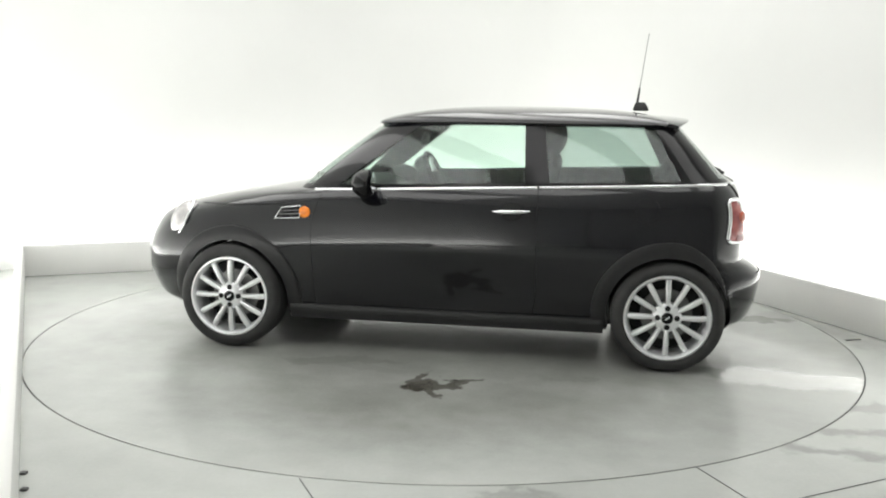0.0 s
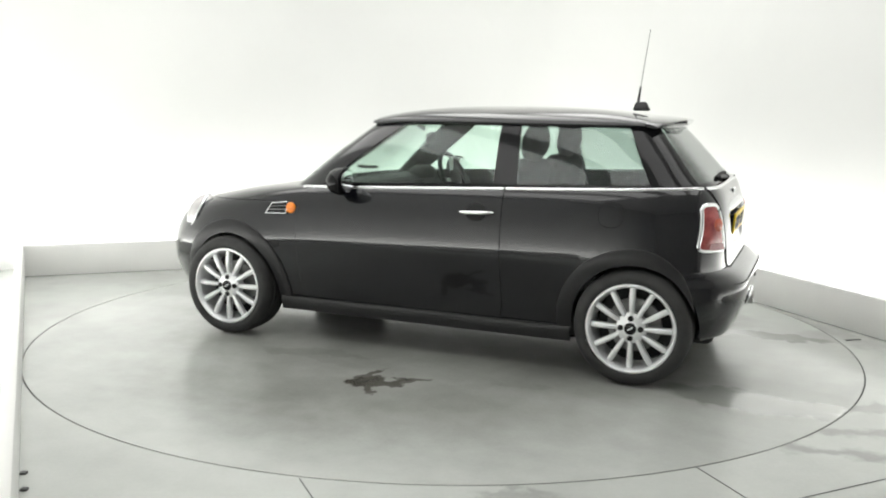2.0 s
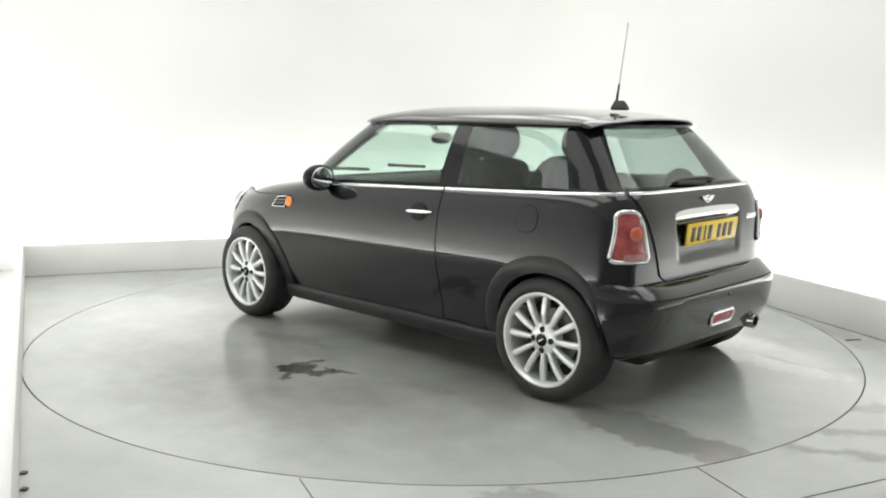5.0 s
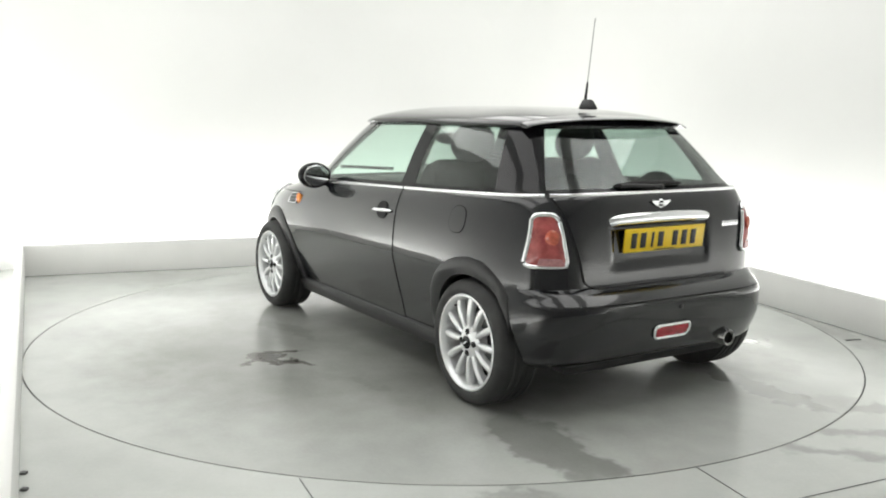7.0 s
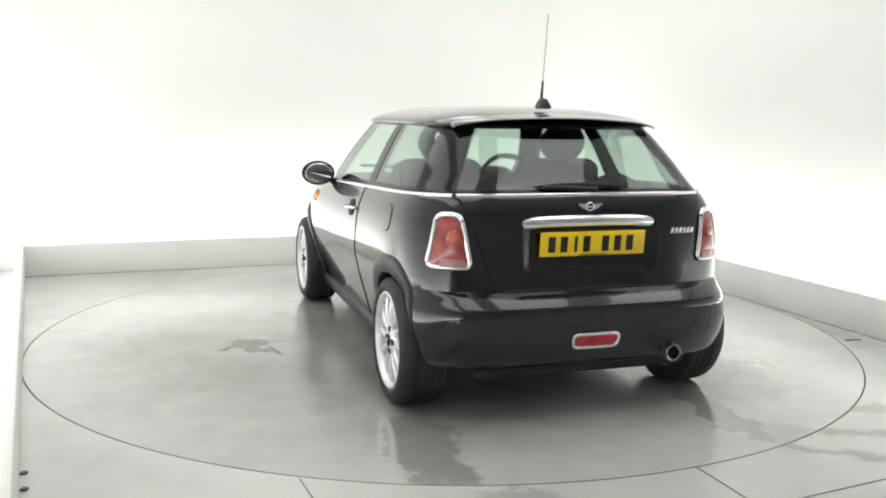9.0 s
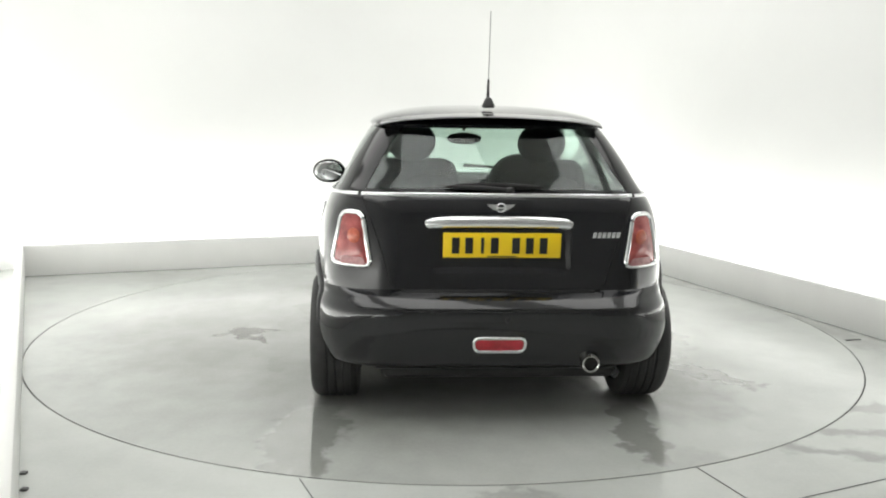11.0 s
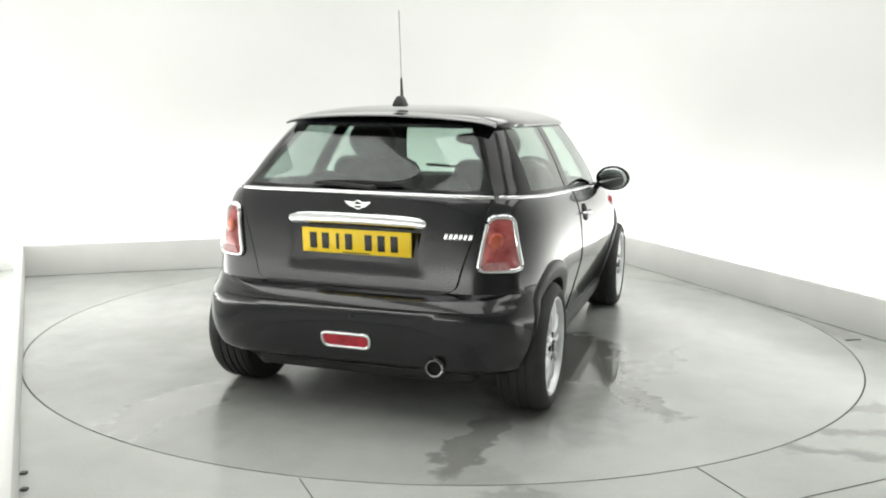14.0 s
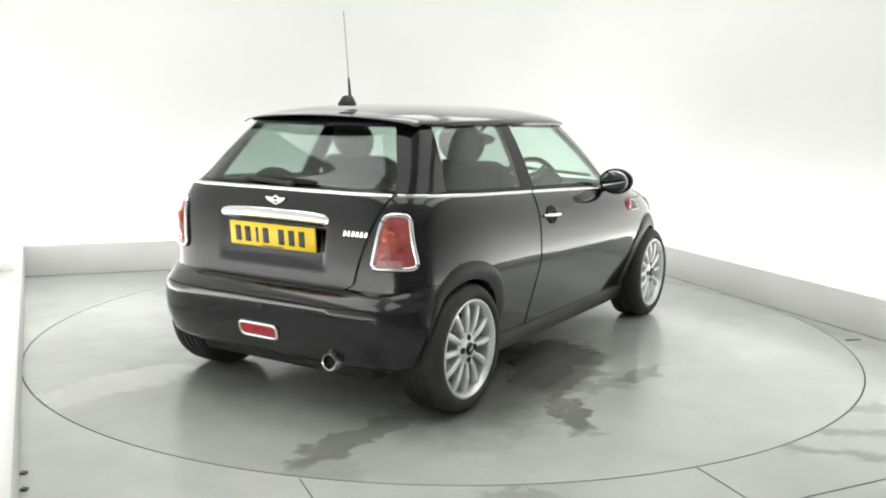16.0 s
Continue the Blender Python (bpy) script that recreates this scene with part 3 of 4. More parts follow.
# tailgate panel below the glass, a proud panel over a dark gap
for grow, slack, mat_, nm, th in ((0.001, 0.007, M_SEAL, "tailgate_seal", 0.002), (0.0045, 0.0, M_PAINT, "tailgate", 0.005)):
    rows = []
    for l in steps(0.596 - slack * 0.6, BELT - 0.004, 54):
        f = (l - 0.596) / (BELT - 0.596)
        yh = 0.470 + 0.135 * max(0, f) ** 1.3 + slack
        if f < 0.10:
            yh -= 0.05 * (1 - max(0, f) / 0.10) ** 2
        rows.append([tail_point(y, l, grow) for y in steps(-yh, yh, 60)])
    p = patch(nm, rows, mat_, car, "", th)
    if nm == "tailgate":
        tailgate = p

# chrome belt line along both sides and across the tailgate
def belt_bar(name, pts, parent):
    tube(name, pts, 0.0085, M_CHROME, parent, "thin chrome belt line", flat=0.55, sides=8)


for side in (1, -1):
    belt_bar("belt_line", [side_point(x, BELT - 0.003, side, 0.006) for x in steps(1.985, 0.716, 34)], car)
    pts = [side_point(x, BELT - 0.003, side, 0.006) for x in steps(0.704, 0.0, 20)]
    for y in steps(side_y(-0.03, BELT - 0.003), 0.622, 14):
        pts.append(tail_point(side * y, BELT - 0.003, 0.006))
    belt_bar("belt_line", pts, car)
belt_bar("belt_line", [tail_point(y, BELT - 0.003, 0.010) for y in steps(-0.606, 0.606, 30)], tailgate)

# ---- greenhouse ----
GMID = 0.80
g_w = curve([(BELT, 0.752), (1.00, 0.722), (1.10, 0.680), (1.20, 0.632), (1.28, 0.588), (1.31, 0.568)])
g_f = curve([(BELT, 2.15), (1.00, 2.065), (1.10, 1.94), (1.20, 1.81), (1.31, 1.672)])
g_r = curve([(BELT, -0.332), (1.00, -0.275), (1.10, -0.208), (1.20, -0.138), (1.31, -0.058)])
GN_F, GN_R = 6.5, 6.0


def g_xy(l, kind, v):
    """A point of the cabin's contour: by x on the side, or by y at the front or rear."""
    w = g_w(l)
    a = (g_f(l) - GMID) if (kind == "front" or (kind == "side" and v > GMID)) else (GMID - g_r(l))
    sgn = 1 if (kind == "front" or (kind == "side" and v > GMID)) else -1
    GN = GN_F if sgn > 0 else GN_R
    if kind == "side":
        q = min(1.0, abs(v - GMID) / a)
        return v, w * (1 - q ** GN) ** (1 / GN)
    q = min(1.0, abs(v) / w)
    return GMID + sgn * a * (1 - q ** GN) ** (1 / GN), v


def droop(x, l):
    """The roof line falls away at both ends."""
    f = max(0.0, (l - BELT) / (1.31 - BELT))
    return f ** 3 * (0.011 * max(0, (x - 1.0) / 0.6) ** 2 + 0.003 * max(0, (0.4 - x) / 0.45) ** 2)


def g_cols(l):
    """The half contour in named stretches."""
    w = g_w(l)
    f = (l - BELT) / (1.31 - BELT)
    xa = 1.87 - 0.485 * f
    xb0, xb1 = 0.785 + 0.02 * f, 0.650 + 0.045 * f
    xc = -0.055 + 0.155 * f
    out = []

    def sect(name, a, b, n):
        pts = []
        for i in range(n):
            t = i / (n - 1)
            if name in ("windscreen", "rear_window"):
                kind = "front" if name == "windscreen" else "rear"
                pts.append(g_xy(l, kind, a + (b - a) * t))
            elif name in ("a_pillar", "c_pillar"):
                kind = "front" if name == "a_pillar" else "rear"
                (ya, xe) = (a, b) if name == "a_pillar" else (b, a)
                sg, A = (1, g_f(l) - GMID) if kind == "front" else (-1, GMID - g_r(l))
                GN = GN_F if kind == "front" else GN_R
                f0 = math.asin((ya / w) ** (GN / 2))
                f1 = math.acos(min(1.0, (abs(xe - GMID) / A)) ** (GN / 2))
                ff = f0 + (f1 - f0) * (t if kind == "front" else 1 - t)
                pts.append((GMID + sg * A * math.cos(ff) ** (2 / GN), w * math.sin(ff) ** (2 / GN)))
            else:
                pts.append(g_xy(l, "side", a + (b - a) * t))
        out.append((name, pts))
    sect("windscreen", 0.0, 0.87 * w, 14)
    sect("a_pillar", 0.87 * w, xa, 12)
    sect("door_window", xa, xb0, 16)
    sect("b_pillar", xb0, xb1, 4)
    sect("quarter_window", xb1, xc, 14)
    sect("c_pillar", xc, (0.80 - 0.05 * f) * w, 14)
    sect("rear_window", (0.80 - 0.05 * f) * w, 0.0, 14)
    return out


g_levels = [BELT - 0.004, 0.940, 0.955] + steps(0.985, 1.262, 10) + [1.297, 1.306, 1.322]
GL0, GL1 = 2, len(g_levels) - 2
stretches = [g_cols(l) for l in g_levels]
PILLAR_LABEL = {"a_pillar": "gloss black windscreen pillar", "b_pillar": "gloss black door pillar", "c_pillar": "broad gloss black rear pillar"}
glass = {}
for k, (name, pts0) in enumerate(stretches[0]):
    for side in (1, -1):
        pillar_v, pillar_f, upper_f, base = [], [], [], 0
        n = len(pts0)
        grid = []
        for l, st in zip(g_levels, stretches):
            grid.append([Vector((x, side * y, l + lift(x, l) - droop(x, l))) for x, y in st[k][1]])
        for row in grid:
            pillar_v += row
        for i in range(len(grid) - 1):
            for j in range(n - 1):
                if "window" in name or name == "windscreen":
                    if GL0 <= i < GL1:
                        continue
                (pillar_f if i < GL1 else upper_f).append((base + i * n + j, base + i * n + j + 1, base + (i + 1) * n + j + 1, base + (i + 1) * n + j))
        if "window" in name or name == "windscreen":
            rows = [r for r in grid[GL0:GL1 + 1]]
            nm = "window_rail"
            shell(nm, pillar_v, upper_f, M_TRIM, car, "gloss black rail above the glass", 0.028, 32, -1)
        else:
            nm = name
            pillar_f += upper_f
        shell(nm, pillar_v, pillar_f, M_PAINT if nm == "a_pillar" else M_TRIM, car, PILLAR_LABEL.get(nm, "gloss black rail below the glass"), 0.028, 32, -1)
        if nm == "window_rail":
            glass.setdefault((name, side if name in ("door_window", "quarter_window") else 0), []).append(rows)
for (name, side), grids in glass.items():
    v, f = [], []
    for rows in grids:
        base, n = len(v), len(rows[0])
        v += [Vector((p.x * 1.0, p.y * 0.9965, p.z)) for r in rows for p in r]
        f += [tuple(base + q for q in face) for face in grid_faces(len(rows), n)]
    g = shell(name, v, f, M_REARGLASS if name in ("rear_window", "quarter_window") else M_GLASS, car, "dark-tinted window glass" if name in ("rear_window", "quarter_window") else "green-tinted window glass", 0.004, 60, -1)

# roof panel with a rolled rim, and the spoiler at its trailing edge
rings = []
for s, z in ((0.985, 1.309), (1.004, 1.312), (1.010, 1.319), (1.006, 1.327), (0.985, 1.337), (0.95, 1.348), (0.90, 1.360), (0.82, 1.373), (0.70, 1.388), (0.55, 1.400), (0.38, 1.408), (0.2, 1.412), (0.05, 1.413)):
    ring = []
    w, af, ar = g_w(1.31) + 0.010, g_f(1.31) + 0.014 - GMID, GMID - g_r(1.31) + 0.01
    for i in range(96):
        f = 2 * math.pi * i / 96
        c, q = math.cos(f), math.sin(f)
        e = 2 / (GN_F if c > 0 else GN_R)
        x = GMID + (af if c > 0 else ar) * s * math.copysign(abs(c) ** e, c)
        y = w * s * math.copysign(abs(q) ** e, q)
        ring.append(Vector((x, y, z - 0.011 * max(0, (x - 1.0) / 0.6) ** 2 - 0.003 * max(0, (0.4 - x) / 0.45) ** 2)))
    rings.append(ring)
part_mesh("roof", solid("roof", rings, M_PAINT, 40), car, "gloss black roof")
rows = []
for t in steps(0, 2 * math.pi, 25):
    row = []
    for u in steps(-1, 1, 41):
        yy = 0.527 * u
        lead = 0.10 - 0.07 * u * u
        trail = -0.118 + 0.085 * abs(u) ** 3.2
        mid, hl = (lead + trail) / 2, (lead - trail) / 2
        x = mid + hl * math.cos(t)
        crown = 1.378 - 0.030 * u * u - 0.014 * abs(u) ** 8
        back = (lead - x) / (2 * hl)
        thick = 0.026 * (1 - 0.45 * back) * (1 - 0.3 * u ** 4)
        z = crown - 0.016 * back - thick * 0.5 + thick * 0.6 * math.copysign(abs(math.sin(t)) ** 0.7, math.sin(t)) - 0.004
        row.append(Vector((x, yy, z)))
    rows.append(row)
v = [p for r in rows for p in r]
nv = len(rows[0])
f = grid_faces(len(rows), nv) + [tuple(i * nv for i in range(len(rows) - 1)), tuple(i * nv + nv - 1 for i in range(len(rows) - 1))]
shell("roof_spoiler", v, f, M_PAINT, car, "gloss black roof spoiler", smooth=50)

# aerial
mast = Vector((0.166, 0, 1.404))
bm = box_bm(mast.x - 0.012, 0, mast.z + 0.018, 0.096, 0.060, 0.052, 0.012, 3)
for v in bm.verts:
    k = max(0.0, (v.co.z - mast.z) / 0.044)
    v.co.y *= 1 - 0.62 * k
    v.co.x = mast.x + (v.co.x - mast.x) * (1 - 0.40 * k)
base = part("aerial_base", bm, M_PLASTIC, car, "black rubber aerial foot")
tip = Vector((0.125, 0, 1.855))
foot = mast + Vector((0.012, 0, 0.03))
tube("aerial_sleeve", [foot.lerp(tip, t) for t in steps(0, 0.24, 5)], lambda f: 0.0085 - 0.0035 * f, M_PLASTIC, car, "black aerial sleeve")
tube("aerial_whip", [foot.lerp(tip, t) for t in steps(0.22, 1.0, 9)], 0.0021, M_DISC, car, "thin grey aerial whip", sides=6)

# ---- wheels ----


def build_wheel(wx, side):
    """A twelve-spoke alloy wheel with its tyre; the outer face lies at y = 0 and looks along +y before it is turned."""
    hub = new("wheel")
    hub.parent = car
    m = Matrix.Identity(4)
    R = TYRE_R
    prof = [(0.226, -0.006), (0.236, 0.006), (0.252, 0.012), (0.272, 0.010), (0.290, 0.000), (0.302, -0.014), (0.308, -0.032)]
    y = -0.032
    for g in range(4):
        prof += [(0.3095, y - 0.006), (0.3095, y - 0.030), (0.303, y - 0.032), (0.303, y - 0.037)]
        y -= 0.037
    prof += [(0.308, -0.188), (0.300, -0.202), (0.270, -0.212), (0.226, -0.206)]
    prof = [(0.226 + (r - 0.226) * (R - 0.226) / 0.0838, w) for r, w in prof]
    lathe("tyre", prof, M_TYRE, hub, m, "black rubber tyre", seg=72)
    rim = lathe("rim", [(0.232, 0.002), (0.228, 0.006), (0.221, 0.006), (0.214, -0.002), (0.207, -0.022), (0.200, -0.10), (0.212, -0.20), (0.222, -0.20), (0.216, -0.10), (0.223, -0.02)], M_ALLOY, hub, m, "silver alloy rim", seg=72)
    lathe("brake_disc", [(0.02, -0.105), (0.140, -0.105), (0.140, -0.125), (0.02, -0.125)], M_DISC, hub, m, "grey steel brake disc", seg=40)
    lathe("drum_shield", [(0.0005, -0.15), (0.200, -0.15), (0.200, -0.16), (0.0005, -0.16)], M_DARK, hub, m, "dark inner shield", seg=40)
    lathe("hub_centre", [(0.0005, -0.004), (0.030, -0.004), (0.062, -0.010), (0.078, -0.024), (0.078, -0.07), (0.0005, -0.07)], M_ALLOY, rim, m, "silver hub", seg=48)
    lathe("hub_cap", [(0.0005, 0.004), (0.023, 0.003), (0.031, -0.001), (0.031, -0.012), (0.0005, -0.012)], M_TRIM, rim, m, "black hub cap", seg=32)
    part("hub_badge", box_bm(0, 0.0045, 0, 0.030, 0.003, 0.007, 0.001), M_ALLOY, rim, "plain silver badge").matrix_basis = Matrix.Rotation(math.radians(35), 4, "Y")
    for k in range(4):
        a = math.radians(90 * k + 90)
        lathe("wheel_bolt", [(0.0005, -0.0045), (0.0150, -0.0045), (0.0150, -0.03), (0.0005, -0.03)], M_SEAL, rim, Matrix.Translation((0.051 * math.cos(a), 0, 0.051 * math.sin(a))), "dark wheel bolt socket", seg=14)
    # one spoke, rounded across, flaring to the rim
    rows = []
    for r in steps(0.058, 0.214, 12):
        f = (r - 0.058) / 0.156
        hw = 0.0100 + 0.0055 * math.sin(f * math.pi * 0.62)
        yy = -0.016 + 0.010 * math.sin(f * math.pi) - 0.004 * f
        row = [Vector((hw * math.cos(t), yy - 0.010 + 0.012 * math.sin(t), r)) for t in steps(0, math.pi, 9)]
        row += [Vector((-hw * 0.9, yy - 0.034, r)), Vector((hw * 0.9, yy - 0.034, r))]
        rows.append(row)
    n = len(rows[0])
    me = mesh_of("spoke", [p for r in rows for p in r], grid_faces(len(rows), n, True) + [tuple(range(n)), tuple(range((len(rows) - 1) * n, len(rows) * n))], M_ALLOY, 45)
    for k in range(12):
        s = part_mesh("spoke", me, rim)
        s.matrix_basis = Matrix.Rotation(2 * math.pi * k / 12, 4, "Y")
    part("valve", box_bm(0.12, -0.02, 0.155, 0.008, 0.02, 0.008, 0.002), M_SEAL, rim, "dark valve stem")
    place_wheel(hub, wx, side)
    return hub


def place_wheel(hub, wx, side):
    hub.matrix_basis = Matrix.Translation((wx, side * (0.838 if wx > 1 else 0.832), AXLE_Z)) @ (Matrix.Identity(4) if side > 0 else Matrix.Rotation(math.pi, 4, "Z"))


first = build_wheel(*WHEELS[0])
for wx, side in WHEELS[1:]:
    w = copy_thing(first, first.matrix_basis)
    place_wheel(w, wx, side)

# ---- tail lamps, plate, badges ----


def rounded_outline(pts, r, n=6):
    """A closed outline through corner points, each rounded by r."""
    out = []
    pts = [Vector(p) for p in pts]
    for i, p in enumerate(pts):
        a, b = pts[i - 1], pts[(i + 1) % len(pts)]
        rr = r[i] if isinstance(r, (list, tuple)) else r
        p0, p1 = p + (a - p).normalized() * rr, p + (b - p).normalized() * rr
        for k in range(n + 1):
            t = k / n
            out.append(p0 * (1 - t) ** 2 + p * (2 * t * (1 - t)) + p1 * t * t)
    dense = []
    for i, p in enumerate(out):
        q = out[(i + 1) % len(out)]
        m = max(1, int((q - p).length / 0.02))
        dense += [p.lerp(q, k / m) for k in range(m)]
    return dense


for side in (1, -1):
    corner = [(0.602, 0.934), (0.692, 0.934), (0.738, 0.706), (0.566, 0.704)]
    line = rounded_outline(corner, [0.034, 0.034, 0.03, 0.03])
    cy, cz = sum(p.x for p in line) / len(line), sum(p.y for p in line) / len(line)
    rows = []
    for s in (1.0, 1.0, 0.92, 0.80, 0.6, 0.4, 0.2, 0.03):
        g = 0.002 if not rows else 0.008 + 0.016 * (1 - s ** 2)
        rows.append([tail_yz(side * (cy + (p.x - cy) * s), cz + (p.y - cz) * s, g) for p in line])
    lamp = shell("tail_lamp", [p for r in rows for p in r], grid_faces(len(rows), len(line), True), M_TAIL, car, "mottled red tail lamp in a chrome surround", smooth=50)
    tube("lamp_surround", [tail_yz(side * p.x, p.y, 0.008) for p in line], 0.0115, M_CHROME, lamp, "chrome surround", closed=True, sides=10)
    c = tail_yz(side * 0.640, 0.835, 0.022)
    part("indicator_lens", ball_bm(Matrix.Translation(c) @ Matrix.Rotation(side * -0.55, 4, "Z") @ Matrix.Diagonal((0.012, 0.033, 0.035, 1))), M_PALE, lamp, "pale red round lens")
    seg_line = rounded_outline([(0.600, 0.742), (0.690, 0.745), (0.700, 0.712), (0.585, 0.708)], 0.010)
    my, mz = sum(p.x for p in seg_line) / len(seg_line), sum(p.y for p in seg_line) / len(seg_line)
    rows = [[tail_yz(side * (my + (p.x - my) * s), mz + (p.y - mz) * s, 0.019) for p in seg_line] for s in (1.0, 0.6, 0.05)]
    shell("reverse_lens", [p for r in rows for p in r], grid_faces(len(rows), len(seg_line), True), M_PINK, lamp, "pale pink reversing lens", 0.004, offset=0)

# handle bar above the plate
rows = []
for t in steps(0, 2 * math.pi, 21):
    row = []
    for u in steps(-1, 1, 41):
        y = 0.408 * u
        h = 0.030 * (1 - abs(u) ** 10 * 0.75) ** 0.5
        d = 0.026 * (1 - abs(u) ** 12 * 0.8)
        zc = 0.898 - 0.012 * u * u - 0.010 * abs(u) ** 6
        x = -0.392 + 0.03 * abs(u) ** 2.5 - d * max(-0.6, math.cos(t))
        row.append(Vector((x, y, zc + h * math.sin(t))))
    rows.append(row)
nv = len(rows[0])
f = grid_faces(len(rows), nv) + [tuple(i * nv for i in range(len(rows) - 1)), tuple(i * nv + nv - 1 for i in range(len(rows) - 1))]
shell("boot_handle", [p for r in rows for p in r], f, M_CHROME, tailgate, "broad chrome handle bar", smooth=50)

# number plate, with plain bars for its characters
tilt = Matrix.Translation((-0.4175, -0.011, 0.800)) @ Matrix.Rotation(math.radians(-6), 4, "Y")
plate = part("number_plate", box_bm(0, 0, 0, 0.010, 0.520, 0.111, 0.003), M_PLATE, tailgate, "yellow number plate with dark bars")
plate.matrix_basis = tilt
bars = [0.205, 0.146, 0.087, 0.034, -0.060, -0.121, -0.182]
for k, y in enumerate(bars):
    b = part("plate_bar", box_bm(-0.0062, y, 0, 0.003, 0.014 if k == 2 else 0.034, 0.072, 0.0008), M_INK, plate)
part("plate_line", box_bm(-0.0055, 0.0, -0.0495, 0.002, 0.13, 0.005, 0.0006), M_INK, plate, "thin dark line of print")
part("plate_backing", box_bm(0.014, 0, 0, 0.018, 0.500, 0.09, 0.003), M_SEAL, plate)

# winged badge, a ring with a bar between two tapering wings, and the model script as slanting bars
c = tail_yz(-0.006, 0.962, 0.012)
badge = tube("boot_badge", [c + Vector((0, 0.019 * math.cos(a), 0.017 * math.sin(a))) for a in steps(0, 2 * math.pi * 23 / 24, 24)], 0.0045, M_CHROME, tailgate, "round chrome badge with two wings", closed=True)
part("badge_disc", ball_bm(Matrix.Translation(c + Vector((0.003, 0, 0))) @ Matrix.Diagonal((0.004, 0.017, 0.016, 1)), 18, 10), M_TRIM, badge, "black disc")
part("badge_bar", box_bm(c.x - 0.003, c.y, c.z, 0.005, 0.032, 0.009, 0.002), M_CHROME, badge)
for sg in (1, -1):
    outline = [(0.016, 0.013), (0.062, 0.016), (0.056, 0.008), (0.046, 0.000), (0.034, -0.008), (0.017, -0.013)]
    v = [Vector((c.x + d, c.y + sg * y, c.z + z)) for d in (-0.003, 0.003) for y, z in outline]
    n = len(outline)
    f = [tuple(range(n)), tuple(range(n, 2 * n))] + [(i, (i + 1) % n, n + (i + 1) % n, n + i) for i in range(n)]
    shell("badge_wing", v, f, M_CHROME, badge, smooth=30)
for k in range(6):
    p = tail_yz(-0.424 - 0.0215 * k, 0.846, 0.008)
    bm = box_bm(0, 0, 0, 0.005, 0.0165, 0.026, 0.002)
    for v in bm.verts:
        v.co.y -= 0.22 * v.co.z
    w = part("script_bar", bm, M_CHROME, tailgate, "plain chrome script bar")
    w.location = p

# rear fog lamp, exhaust, bumper details
line = rounded_outline([(0.117, 0.405), (-0.115, 0.405), (-0.109, 0.341), (0.111, 0.341)], 0.031, 10)
rows = []
for s in (1.0, 0.9, 0.6, 0.3, 0.03):
    rows.append([tail_yz(0.001 + (p.x - 0.001) * s, 0.373 + (p.y - 0.373) * s, 0.004 + 0.006 * (1 - s)) for p in line])
fog = shell("rear_fog_lamp", [p for r in rows for p in r], grid_faces(len(rows), len(line), True), M_RED, car, "red rear fog lamp in a chrome ring", smooth=50)
tube("fog_ring", [tail_yz(p.x, p.y, 0.006) for p in line], 0.0080, M_CHROME, fog, "chrome ring", closed=True)
pipe_m = Matrix.Translation((-0.452, -0.408, 0.285)) @ Matrix.Rotation(math.radians(90), 4, "Z")
pipe = lathe("exhaust_pipe", [(0.041, -0.12), (0.041, 0.045), (0.038, 0.050), (0.031, 0.046), (0.031, -0.12)], M_PIPE, car, pipe_m, "polished steel exhaust tailpipe", seg=32)
# a black disc closes the pipe a little way in
lathe("pipe_inside", [(0.0005, 0.022), (0.0315, 0.022), (0.0315, -0.03), (0.0005, -0.03)], M_SEAL, pipe, pipe_m, "dark disc closing the pipe", seg=24)
part("rear_valance", box_bm(-0.30, 0, 0.262, 0.20, 1.10, 0.06, 0.025, 4), M_PLASTIC, car, "black plastic lower valance")
# silencer box widened, out of view, to keep light from under the tail
part("silencer_light_block", box_bm(-0.14, -0.02, 0.24, 0.46, 1.08, 0.12, 0.04, 4), M_DARK, car, "dark exhaust silencer widened to block light under the tail")
part("underbody", box_bm(1.23, 0, 0.215, 1.75, 1.28, 0.05, 0.015), M_DARK, car, "dark underbody tray")
part("sensor", ball_bm(Matrix.Translation(tail_yz(-0.03, 0.49, 0.001)) @ Matrix.Diagonal((0.004, 0.012, 0.012, 1)), 16, 10), M_PLASTIC, car, "small round bumper plug")
tube("bumper_crease", [tail_point(y, 0.534, 0.0005) for y in steps(-0.68, 0.68, 60)], 0.0035, M_SEAL, car, "dark joint in the bumper")

# rear wiper lying along the foot of the rear glass


def rear_glass(y, l, grow):
    x, _ = g_xy(l, "rear", y)
    return Vector((x - grow, y, l + lift(x, l)))


arm = tube("rear_wiper_arm", [rear_glass(y, 0.953 + 0.016 * math.sin((y + 0.05) * 6), 0.022) for y in steps(-0.06, 0.20, 10)], 0.011, M_PLASTIC, car, "black rear wiper arm")
# the blade is drawn thicker to take in its shadow on the glass
tube("wiper_blade", [rear_glass(y, 0.968 + 0.008 * (1 - (y / 0.27) ** 2), 0.018) for y in steps(-0.20, 0.24, 19)], lambda f: 0.015 * (1 - abs(2 * f - 1) ** 3 * 0.7), M_SEAL, arm, "black wiper blade, thickened for its shadow")
part("wiper_boss", ball_bm(Matrix.Translation(rear_glass(-0.05, 0.952, 0.018)) @ Matrix.Diagonal((0.018, 0.022, 0.017, 1)), 18, 12), M_PLASTIC, arm, "black wiper boss")

